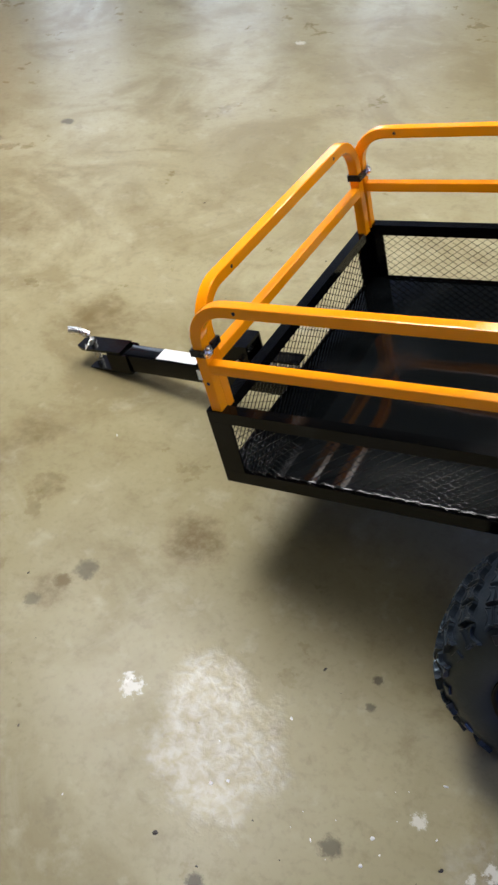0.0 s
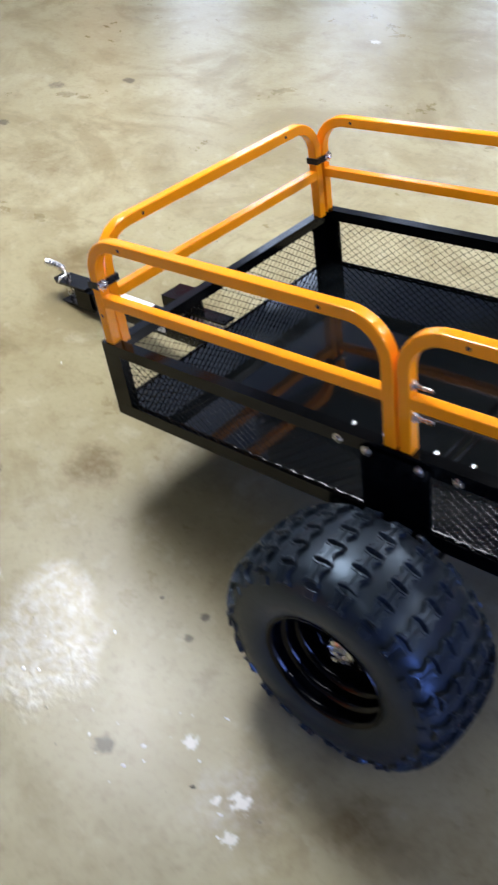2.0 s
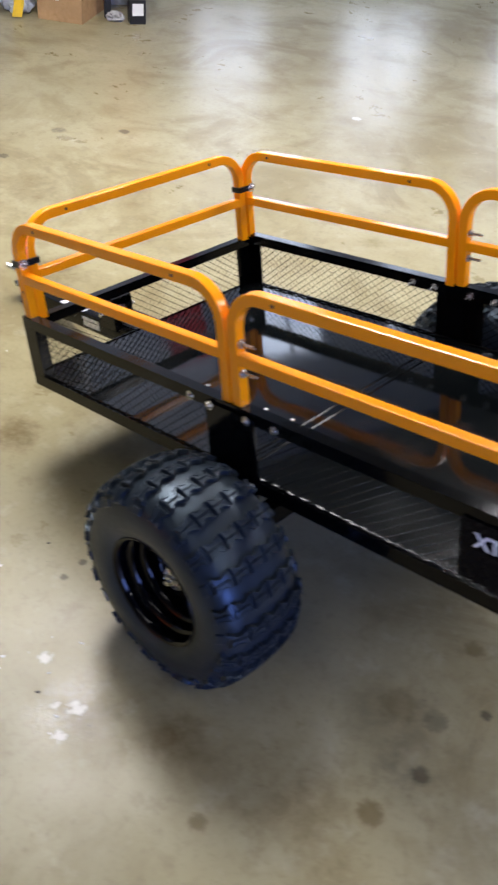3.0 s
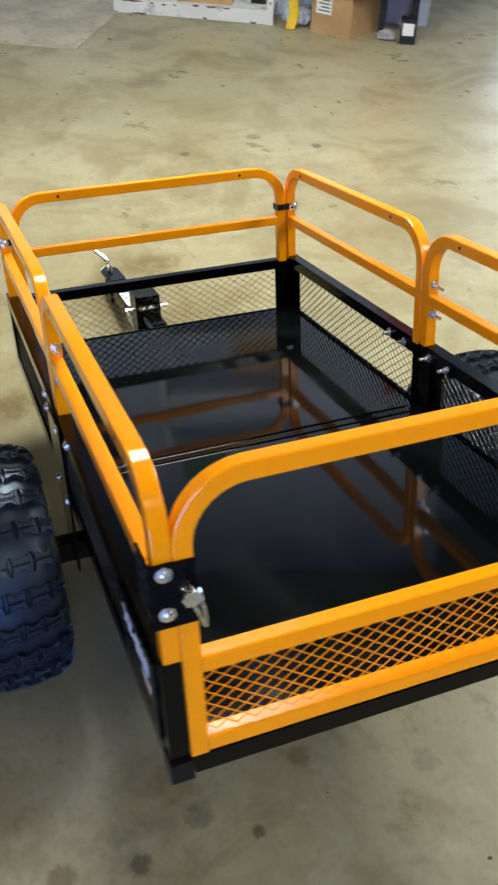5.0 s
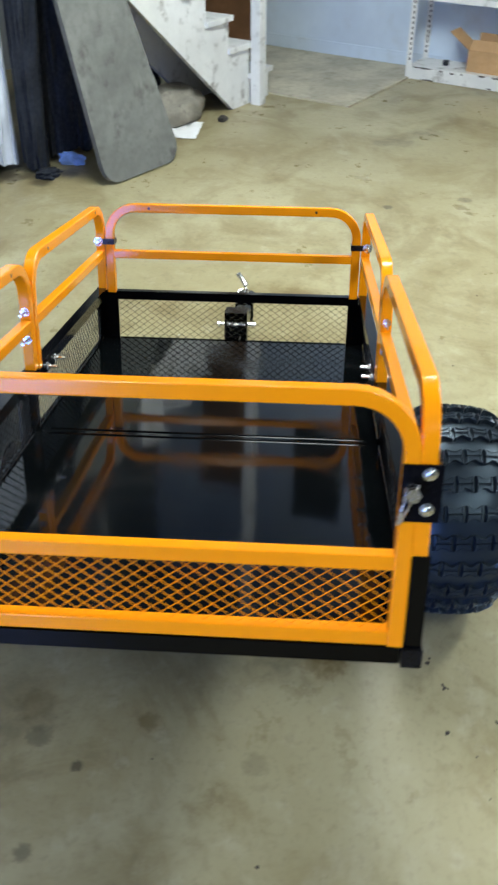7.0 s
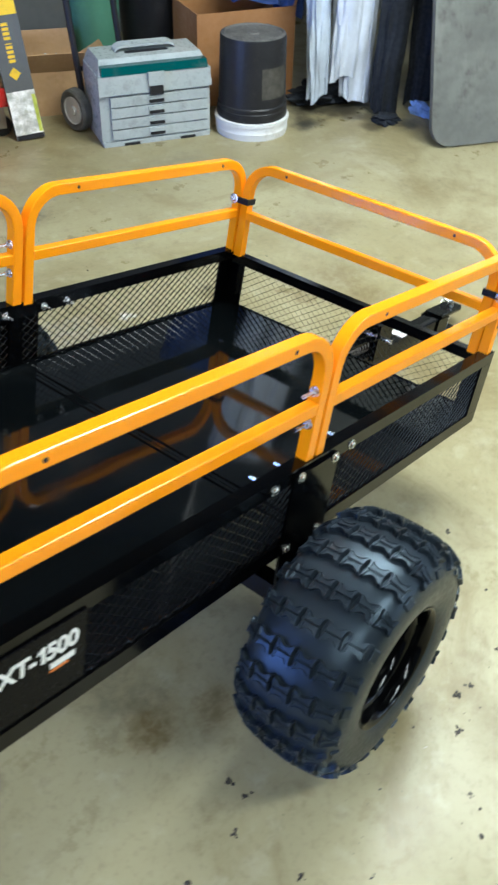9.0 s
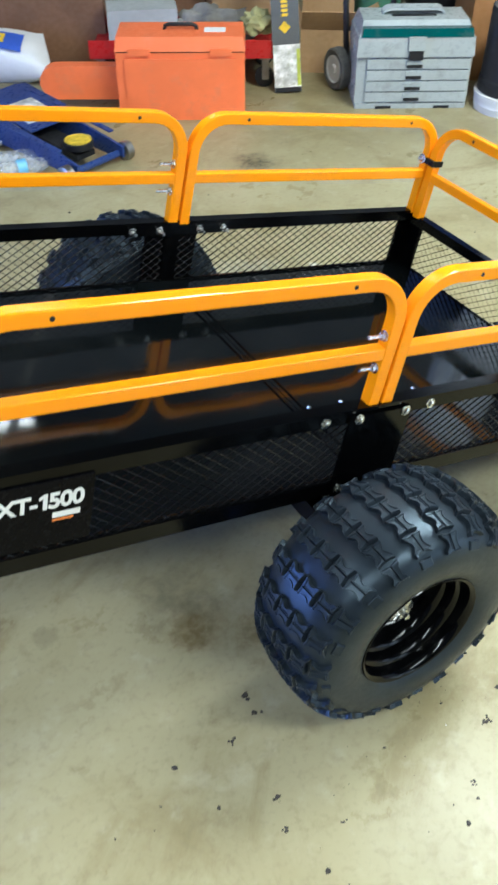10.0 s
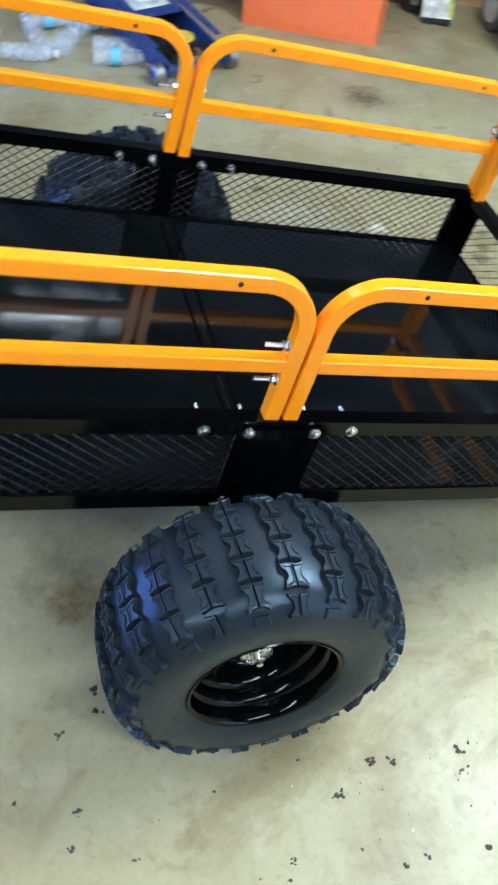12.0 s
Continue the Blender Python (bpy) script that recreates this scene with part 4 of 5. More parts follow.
def long_tool_box():
    t = thing("long_product_box", "tall dark grey printed carton leaning upright, yellow print", "box", at_room(0.16, 2.62, 0.0, 0, -14, -4))
    part("carton", box(-0.062, 0.062, -0.028, 0.032, 0.0, 0.82), GREY_BOX, t, bevel=0.002)
    part("picture_panel", box(-0.061, 0.061, -0.0296, -0.0285, 0.02, 0.20), surface("printed_picture", (0.74, 0.76, 0.70), 0.4, 0, 0.5, 26, 0, 60, (0.35, 0.36, 0.22), 0.7), t, "blotched white and lime picture")
    part("picture_panel", box(-0.060, 0.060, -0.0296, -0.0285, 0.50, 0.81), YELLOW, t, "yellow printed end")
    part("print_edge", box(0.044, 0.060, -0.0302, -0.0297, 0.025, 0.18), surface("lime_print", (0.50, 0.55, 0.08), 0.4, 0, 0.3, 30), t)
    part("print_edge", box(-0.056, 0.058, -0.0302, -0.0297, 0.0, 0.019), DARK_PLASTIC, t)
    part("print_mark", prism([(0, -0.026), (0.026, 0), (0, 0.026), (-0.026, 0)], 0, 0.001, None, Matrix.Translation((-0.004, -0.0286, 0.27)) @ pose(0, 0, 0, 90, 0, 0)), YELLOW, t)
    for k in range(9):
        z = 0.315 + 0.018 * k
        part("print_bar", box(-0.016, 0.012, -0.0292, -0.0285, z, z + (0.012 if k != 4 else 0.004)), YELLOW, t)


def hand_truck():
    t = thing("hand_truck", "black steel hand truck with grey-hubbed rubber wheels", "hand truck", at_room(0.52, 2.71, 0, 25))
    for x in (-0.15, 0.20):
        w = part("wheel", lathe([(0, -0.014), (0.062, -0.018), (0.082, -0.026), (0.091, -0.018), (0.093, 0.018), (0.082, 0.026), (0.062, 0.018), (0, 0.014)], 32, "x", None, Matrix.Translation((x, 0, 0.093))), DUSTY_RUBBER, t)
        part("wheel_hub", lathe([(0.0, -0.026), (0.018, -0.026), (0.022, -0.018), (0.055, -0.020), (0.060, -0.024), (0.060, 0.024), (0.055, 0.020), (0.022, 0.018), (0.018, 0.026), (0, 0.026)], 28, "x", None, Matrix.Translation((x, 0, 0.093))), surface("pale_hub", (0.5, 0.5, 0.48), 0.5), w)
    part("axle", rod((-0.13, 0, 0.093), (0.18, 0, 0.093), 0.008), STEEL, t)
    for x in (-0.10, 0.15):
        part("upright", pipe([(x, 0.0, 0.06), (x, 0.05, 0.4), (x, 0.14, 1.1)], 0.014), DARK_PLASTIC, t)
    for z, y in ((0.25, 0.028), (0.6, 0.075), (1.0, 0.127)):
        part("crossbar", rod((-0.10, y, z), (0.15, y, z), 0.010), DARK_PLASTIC, t)


def flat_handle():
    """A broad flat carrying handle, its ends turned down to the lid."""
    bm = bmesh.new()
    rings = []
    for x, z in ((-0.135, 0.350), (-0.125, 0.362), (-0.105, 0.369), (0.105, 0.369), (0.125, 0.362), (0.135, 0.350)):
        rings.append([bm.verts.new((x, y, z + h)) for y, h in ((0.004, 0), (0.050, 0.006), (0.050, 0.016), (0.004, 0.010))])
    for lo, hi in zip(rings, rings[1:]):
        for i in range(4):
            bm.faces.new((lo[i], lo[(i + 1) % 4], hi[(i + 1) % 4], hi[i]))
    bm.faces.new(rings[0][::-1])
    bm.faces.new(rings[-1])
    return bm


def drawer_toolbox():
    t = thing("drawer_toolbox", "grey plastic toolbox with four drawers and a teal lid panel", "toolbox", at_room(0.69, 2.54, 0, 1))
    W, D = 0.25, 0.135
    part("body", box(-W, W, -D + 0.012, D, 0.012, 0.245), GREY_PLASTIC, t, bevel=0.008)
    part("base", box(-W + 0.004, W - 0.004, -D, D, 0.0, 0.022), GREY_PLASTIC, t, bevel=0.004)
    for x in (-0.12, 0.14):
        part("foot_clip", box(x - 0.035, x + 0.035, -D - 0.003, -D + 0.01, 0.001, 0.012), DARK_PLASTIC, t, bevel=0.002)
    for k in range(4):
        z = 0.03 + 0.047 * k
        d = part("drawer", box(-W + 0.045, W - 0.012, -D - 0.002, -D + 0.03, z, z + 0.041), GREY_PLASTIC, t, bevel=0.004)
        part("drawer_grip", box(-0.038, 0.038, -D - 0.009, -D - 0.0015, z + 0.020, z + 0.036), GREY_PLASTIC, d, bevel=0.003)
        part("grip_recess", box(-0.034, 0.034, -D - 0.0045, -D - 0.001, z + 0.004, z + 0.019), DARK_PLASTIC, d)
    bm = box(-W - 0.004, W + 0.004, -D - 0.006, D, 0.222, 0.30)
    for v in bm.verts:
        if v.co.z > 0.25:
            v.co.y *= 0.95
            v.co.x *= 0.985
    part("top_tray", bm, GREY_PLASTIC, t, bevel=0.01)
    bm = box(-W + 0.004, W - 0.004, -D + 0.012, D - 0.004, 0.301, 0.352)
    for v in bm.verts:
        if v.co.z > 0.33:
            v.co.y = v.co.y * 0.72 + 0.02
            v.co.x *= 0.92
    lid = part("lid", bm, GREY_PLASTIC, t, bevel=0.008)
    bm = box(-0.236, 0.240, -0.137, -0.03, 0.301, 0.334)
    for v in bm.verts:
        if v.co.z > 0.31:
            v.co.y += 0.010
            v.co.x *= 0.985
    part("lid_panel", bm, TEAL, lid, "dark teal see-through lid panel", bevel=0.005)
    part("handle", flat_handle(), GREY_PLASTIC, lid, bevel=0.004)
    part("handle_slot", box(-0.095, 0.095, -0.016, 0.004, 0.3515, 0.3565), DARK_PLASTIC, lid)
    la = part("latch", box(-0.036, 0.036, -D - 0.016, -D - 0.004, 0.25, 0.305), GREY_PLASTIC, t, bevel=0.005)
    part("latch_tab", box(-0.030, 0.030, -D - 0.018, -D - 0.002, 0.212, 0.249), DARK_PLASTIC, la, bevel=0.004)
    for s in (-1, 1):
        part("side_clip", box(s * W - 0.006, s * W + 0.014, -0.05, 0.03, 0.225, 0.25), GREY_PLASTIC, t, bevel=0.004)


def buckets():
    t = thing("white_pail", "low white plastic pail with smudges on the floor", "pail", at_room(1.145, 2.42))
    part("wall", lathe([(0, 0.002), (0.158, 0.002), (0.161, 0.0), (0.166, 0.03), (0.164, 0.034), (0.167, 0.06), (0.170, 0.062), (0.170, 0.076), (0.164, 0.078), (0, 0.078)], 48), WHITE_PLASTIC, t)
    t = thing("black_bucket", "upturned black plastic bucket standing on a white pail", "bucket", at_room(1.145, 2.42, 0.079))
    part("wall", lathe([(0, 0.0), (0.158, 0.0), (0.160, 0.006), (0.159, 0.035), (0.156, 0.038), (0.1565, 0.055), (0.152, 0.06), (0.146, 0.33), (0.143, 0.342), (0.13, 0.346), (0.128, 0.338), (0.03, 0.336), (0.026, 0.342), (0.0, 0.343)], 56), DARK_PLASTIC, t)
    dust = surface("dusty_black_plastic", (0.10, 0.095, 0.085), 0.7, 0, 0.3, 14, 0.1, 120, (0.24, 0.22, 0.19), 0.6)
    part("bucket_base", lathe([(0.0, 0.3455), (0.024, 0.3455), (0.028, 0.339), (0.125, 0.341), (0.130, 0.347), (0.142, 0.343), (0.142, 0.3425)], 48), dust, t, "dusty grey upturned base")
    bm = bmesh.new()
    rows = []
    for z in (0.10, 0.23):
        r = 0.152 - 0.006 * (z - 0.06) / 0.27 + 0.0012
        rows.append([bm.verts.new((r * math.cos(a), r * math.sin(a), z)) for a in [radians(-95 + 6 * k) for k in range(10)]])
    for i in range(9):
        bm.faces.new((rows[0][i], rows[0][i + 1], rows[1][i + 1], rows[1][i]))
    part("worn_label", bm, surface("scuffed_label", (0.06, 0.055, 0.045), 0.6, 0, 0.3, 30), t, "scuffed brownish label")


def garment(name, label, m, legs, top, material, seed):
    """Hanging cloth: flattened tubes with sharp folds (x, width, depth, bottom height, sway), hems uneven, joined at the top."""
    bm = bmesh.new()
    rnd = random.Random(seed)
    n, k = 56, 34
    for x, w, d, z0, sway in legs:
        ph = [rnd.uniform(0, 6.28) for _ in range(6)]
        tilt = rnd.uniform(-0.035, 0.035)
        rings = []
        for i in range(k):
            q = i / (k - 1)
            ring = []
            for j in range(n):
                a = 2 * math.pi * j / n
                ridge = abs(math.sin(a + ph[0] + 1.8 * q)) - 0.5
                f = 1 + 0.16 * ridge * (0.4 + q) + 0.045 * math.sin(4 * a + ph[1] - 5 * q) + 0.02 * math.sin(9 * a + ph[2] + 9 * q)
                crease = 0.020 * noise.noise(Vector((3.2 * math.cos(a), 3.2 * math.sin(a), 9 * q + ph[3]))) + 0.006 * noise.noise(Vector((9 * math.cos(a), 9 * math.sin(a), 26 * q + ph[3])))
                cx, cy = math.cos(a), math.sin(a)
                flat = abs(cx) ** 0.7 * (1 if cx > 0 else -1)
                z = z0 + (top - z0) * q
                if i < 4:
                    z += (tilt * cx + 0.016 * math.sin(2 * a + ph[4]) + 0.008 * math.sin(5 * a + ph[5])) * (1 - i / 4)
                ring.append(bm.verts.new((x + sway * (1 - q) ** 2 + (w / 2) * f * flat * (1 + 0.22 * q) + crease + 0.014 * math.sin(5 * q + ph[3]),
                                          (d / 2) * f * cy * (1 + 0.3 * q) + crease, z)))
            rings.append(ring)
        for a, b in zip(rings, rings[1:]):
            for j in range(n):
                bm.faces.new((a[j], a[(j + 1) % n], b[(j + 1) % n], b[j]))
        bm.faces.new(rings[-1])
        # the hem turns in on itself
        inner = [bm.verts.new(Vector((x + sway + (v.co.x - x - sway) * 0.8, v.co.y * 0.8, v.co.z + 0.05))) for v in rings[0]]
        for j in range(n):
            bm.faces.new((inner[j], inner[(j + 1) % n], rings[0][(j + 1) % n], rings[0][j]))
        bm.faces.new(inner[::-1])
    return single(name, bm, material, label, "clothes", m, smooth=60)


def crumpled(name, label, category, m, sx, sy, sz, material, seed, rough=0.35, freq=9.0, cuts=3):
    """A soft heap: a ball pressed flat and creased."""
    bm = bmesh.new()
    bmesh.ops.create_icosphere(bm, subdivisions=cuts + 1, radius=1.0)
    off = Vector((seed * 3.1, seed * 1.7, seed * 0.9))
    for v in bm.verts:
        d = v.co.normalized()
        f = 1 + rough * noise.noise(d * freq * 0.3 + off) + rough * 0.5 * abs(noise.noise(d * freq * 0.8 + off))
        v.co = Vector((d.x * f * sx, d.y * f * sy, max(0.0, (d.z * f + 0.75) * sz * 0.57)))
    return single(name, bm, material, label, category, m, smooth=50)


def paper_sheet(m, w, d, seed, label):
    bm = bmesh.new()
    n = 8
    lay = []
    for top in (0, 1):
        lay.append([[bm.verts.new(((i / n - 0.5) * w, (j / n - 0.5) * d, 0.004 + 0.0008 * top + 0.03 * abs(noise.noise(Vector((i * 0.35, j * 0.35, seed)))))) for j in range(n + 1)] for i in range(n + 1)])
    for g in lay:
        for i in range(n):
            for j in range(n):
                bm.faces.new((g[i][j], g[i + 1][j], g[i + 1][j + 1], g[i][j + 1]))
    single("paper_sheet", bm, PAPER, label, "paper", m, group="papers on the floor")


def leaning_board():
    bm = prism(rounded_rect(0.54, 1.25, 0.095, 8, (1, 1, 1, 1)), -0.014, 0.014, None, Matrix.Translation((0, 0, 0.625)) @ UPRIGHT)
    for v in bm.verts:
        v.co.x -= (v.co.x + 0.27) * 0.34 * max(0.0, v.co.z - 0.1) / 1.15
    single("creeper_board", bm, CARPET, "worn grey padded creeper board leaning upright with rounded corners", "board", at_room(2.09, 1.93, 0.004, -4, -15, 0), bevel=0.006)


def floor_sack():
    m = at_room(-1.235, 2.70, 0.045, -6, -58, 0)
    t = thing("absorbent_sack", "white plastic sack with blue and yellow print slumped on the floor", "sack", m)
    bm = bmesh.new()
    n, k = 14, 10
    grid = {}
    for side in (-1, 1):
        for i in range(n + 1):
            for j in range(k + 1):
                a, b = i / n * 2 - 1, j / k * 2 - 1
                puff = max(0.0, (1 - abs(a) ** 1.8) * (1 - abs(b) ** 3)) ** 0.6
                key = (i, j, side if puff > 1e-6 else 0)
                if key not in grid:
                    wob = 0.012 * noise.noise(Vector((a * 3, b * 3, side * 2.0)))
                    grid[key] = bm.verts.new((a * 0.31 * (1 - 0.30 * (b + 1) / 2), side * (0.10 * puff * (1.15 - 0.3 * b) + wob * puff), (b + 1) * 0.125))
        for i in range(n):
            for j in range(k):
                q = []
                for c in ((i, j), (i + 1, j), (i + 1, j + 1), (i, j + 1)):
                    v = grid.get((*c, side)) or grid.get((*c, 0))
                    if v not in q:
                        q.append(v)
                if len(q) > 2:
                    bm.faces.new(q)
    part("sack_body", bm, BAG, t, smooth=60)

    def patch(name, cx, cz, w, h, lift, material, label, ring=False):
        bm = bmesh.new()
        rows = []
        for i in range(9):
            row = []
            for j in range(7):
                x, z = cx + (i / 8 - 0.5) * w, cz + (j / 6 - 0.5) * h
                a, b = x / 0.29, z / 0.125 - 1
                puff = max(0.0, (1 - min(1, abs(a)) ** 1.8) * (1 - min(1, abs(b)) ** 3)) ** 0.6
                row.append(bm.verts.new((x, -(0.10 * puff * (1.15 - 0.3 * b)) - lift, z)))
            rows.append(row)
        for i in range(8):
            for j in range(6):
                bm.faces.new((rows[i][j], rows[i + 1][j], rows[i + 1][j + 1], rows[i][j + 1]))
        part(name, bm, material, t, label)

    patch("print_panel", 0.05, 0.105, 0.24, 0.10, 0.014, BAG_BLUE, "blue printed band")
    patch("print_panel", 0.05, 0.11, 0.085, 0.055, 0.019, YELLOW, "yellow printed badge")
    patch("print_panel", 0.05, 0.11, 0.055, 0.016, 0.023, BAG_BLUE, "")


def floor_jack():
    # runs from the front axle back towards the wall
    t = thing("floor_jack", "blue steel trolley jack with a round yellow saddle", "jack", at_room(-0.62, 1.765, 0, 139))
    for s in (-1, 1):
        outline = [(-0.03, 0.03), (0.05, 0.02), (0.55, 0.03), (0.62, 0.06), (0.62, 0.15), (0.50, 0.165), (0.30, 0.12), (0.05, 0.085), (-0.03, 0.07)]
        y = s * 0.115
        part("side_plate", prism(outline, y - 0.005, y + 0.005, None, UPRIGHT), BLUE_METAL, t, bevel=0.003)
        part("flange", prism([(0.05, 0), (0.62, 0), (0.62, s * 0.045), (0.05, s * 0.02)], 0.0, 0.006, None, Matrix.Translation((0, y + s * 0.006, 0.10)) @ pose(0, 0, 0, 0, -5, 0)), BLUE_METAL, t, bevel=0.001)
        w = part("front_wheel", lathe([(0, -0.018), (0.03, -0.02), (0.037, -0.016), (0.037, 0.016), (0.03, 0.02), (0, 0.018)], 24, "y", None, Matrix.Translation((0.0, s * 0.152, 0.037))), STEEL, t)
        c = part("rear_caster", box(0.54, 0.60, s * 0.15 - 0.02, s * 0.15 + 0.02, 0.062, 0.07), STEEL, t, bevel=0.002)
        part("caster_wheel", lathe([(0, -0.012), (0.030, -0.012), (0.030, 0.012), (0, 0.012)], 20, "y", None, Matrix.Translation((0.57, s * 0.15, 0.030))), STEEL, c)
    part("front_axle", rod((0.0, -0.175, 0.037), (0.0, 0.175, 0.037), 0.014, 14), BLUE_METAL, t)
    part("top_plate", prism([(0.25, -0.108), (0.60, -0.108), (0.60, 0.108), (0.25, 0.108)], 0.0, 0.006, None, Matrix.Translation((0, 0, 0.085)) @ pose(0, 0, 0, 0, -8, 0)), BLUE_METAL, t, bevel=0.001)
    part("label_plate", prism([(0.30, -0.075), (0.47, -0.075), (0.47, 0.075), (0.30, 0.075)], 0.0065, 0.008, None, Matrix.Translation((0, 0, 0.085)) @ pose(0, 0, 0, 0, -8, 0)), surface("worn_label", (0.62, 0.62, 0.60), 0.35, 0, 0.5, 22, 0.2, 60, (0.16, 0.14, 0.12), 0.7), t, "worn white label")
    part("lift_arm", prism([(0.06, 0.04), (0.40, 0.05), (0.40, 0.085), (0.10, 0.068), (0.06, 0.06)], -0.045, 0.045, None, UPRIGHT), DARK_PLASTIC, t, bevel=0.004)
    sd = part("saddle", lathe([(0, 0.068), (0.045, 0.068), (0.060, 0.075), (0.060, 0.098), (0.054, 0.1), (0.050, 0.092), (0, 0.091)], 32, "z", None, Matrix.Translation((0.10, 0, 0))), DARK_PLASTIC, t, "black saddle cup", smooth=40)
    part("saddle_pad", lathe([(0, 0.0915), (0.053, 0.0935), (0.053, 0.104), (0.047, 0.106), (0.044, 0.101), (0, 0.100)], 28, "z", None, Matrix.Translation((0.10, 0, 0))), surface("worn_saddle", (0.62, 0.44, 0.03), 0.6, 0, 0.3, 40, 0.2, 120, (0.20, 0.15, 0.05), 0.3), sd, "worn yellow saddle pad")
    part("handle_socket", pipe([(0.56, 0, 0.12), (0.66, 0, 0.22)], 0.022, 12), BLUE_METAL, t)


def water_bottles():
    spots = [(-0.98, 1.70, 25, 1), (-1.16, 1.66, 80, 0), (-1.30, 1.62, 15, 0), (-1.44, 1.66, 110, 0), (-1.02, 1.80, 15, 0), (-1.12, 1.90, 75, 1), (-1.22, 1.76, 130, 0), (-1.32, 1.88, 40, 1), (-1.10, 1.72, 100, 0), (-1.38, 1.74, 160, 1), (-1.24, 1.96, 5, 0)]
    prof = [(0, 0), (0.026, 0.0), (0.031, 0.006), (0.031, 0.05), (0.029, 0.055), (0.031, 0.06), (0.031, 0.10), (0.029, 0.105), (0.031, 0.11), (0.030, 0.145), (0.022, 0.17), (0.013, 0.188), (0.012, 0.2)]
    for u, v, turn, blue in spots:
        t = thing("water_bottle", "clear plastic water bottle lying on the floor" + (" with a blue label" if blue else ""), "bottle", at_room(u, v, 0.0315, turn), "bottles by the jack")
        lay = Matrix.Rotation(radians(90), 4, "Y")
        part("bottle_wall", lathe(prof, 20, "z", None, lay), BOTTLE, t)
        part("cap", lathe([(0.0145, 0.192), (0.0145, 0.207), (0, 0.207)], 16, "z", None, lay), WHITE_PLASTIC, t)
        if blue:
            part("label_band", lathe([(0.0315, 0.062), (0.0315, 0.098)], 20, "z", None, lay), surface("cyan_label", (0.2, 0.5, 0.75), 0.4), t)


chainsaw_case()
red_dolly()
long_tool_box()
hand_truck()
drawer_toolbox()
buckets()
leaning_board()
floor_sack()
floor_jack()
water_bottles()
tc = open_carton("open_cardboard_box", "open brown cardboard box with raised flaps", at_room(0.36, 2.98, 0, -4), 0.26, 0.24, 0.20, (35, 8, 20, 62))
crumpled("plastic_bag", "crumpled clear grey plastic bag in a box", "bag", at_room(0.34, 2.96, 0.10), 0.08, 0.07, 0.14, GREY_PLASTIC, 3)
open_carton("tall_cardboard_box", "large brown cardboard box standing behind the bucket", at_room(1.24, 2.93, 0, 2), 0.50, 0.34, 0.42, (None, 10, None, 15), surface("orange_brown_cardboard", (0.36, 0.17, 0.06), 0.8, 0, 0.12, 4, 0.1, 100))
garment("folded_jacket", "dark blue jacket slung over a cardboard box", at_room(1.33, 2.86, 0.0, 0), [(0.0, 0.26, 0.16, 0.43, 0), (0.14, 0.14, 0.14, 0.38, 0.03)], 1.1, CLOTH_BLUE, 5)
single("storage_carton", box(-0.16, 0.16, -0.09, 0.09, 0, 0.16), surface("pale_grey_carton", (0.42, 0.44, 0.43), 0.6, 0, 0.1, 6), "pale grey carton on the red dolly", "box", at_room(-0.52, 2.86, 0.151, 8), bevel=0.003)
crumpled("oily_rag", "grey oily rag heaped on the red dolly", "rag", at_room(-0.20, 2.84, 0.151), 0.16, 0.09, 0.14, surface("grey_rag", (0.20, 0.19, 0.17), 0.9, 0, 0.3, 10), 7, 0.6)
crumpled("work_glove", "pale yellow-green work glove on the red dolly", "glove", at_room(0.02, 2.76, 0.216), 0.07, 0.05, 0.09, surface("glove_cloth", (0.38, 0.36, 0.16), 0.9, 0, 0.2, 12), 9, 0.5)
single("brown_cabinet", box(-0.34, 0.34, -0.2, 0.2, 0, 0.95), CARD_DARK, "dark brown upright carton against the wall", "carton", at_room(-1.05, 3.17), bevel=0.004)
single("metal_post", box(-0.025, 0.025, -0.025, 0.025, 0, HIGH - 0.002), STEEL, "grey metal post by the brown carton", "post", at_room(-0.62, 3.08), bevel=0.004)
open_carton("cardboard_box", "worn brown cardboard box by the wall", at_room(-0.05, 3.2, 0, 12), 0.36, 0.30, 0.34, (20, 15, 40, None))
single("dark_carton", box(-0.2, 0.2, -0.15, 0.15, 0, 0.55), CARD_DARK, "dark brown carton by the wall", "carton", at_room(-0.42, 3.28, 0, -5), bevel=0.004)
t = thing("green_bin", "round green plastic bin behind the toolbox", "bin", at_room(0.62, 3.2))
part("wall", lathe([(0, 0.0), (0.10, 0.0), (0.105, 0.01), (0.13, 0.58), (0.14, 0.585), (0.14, 0.60), (0.128, 0.60), (0.10, 0.03), (0, 0.03)], 40), GREEN, t)
t = thing("black_bin", "round black rubber bin with a rolled rim", "bin", at_room(0.92, 3.28))
part("wall", lathe([(0, 0.0), (0.13, 0.0), (0.135, 0.01), (0.16, 0.52), (0.17, 0.525), (0.17, 0.545), (0.157, 0.545), (0.13, 0.03), (0, 0.03)], 40), DARK_PLASTIC, t)

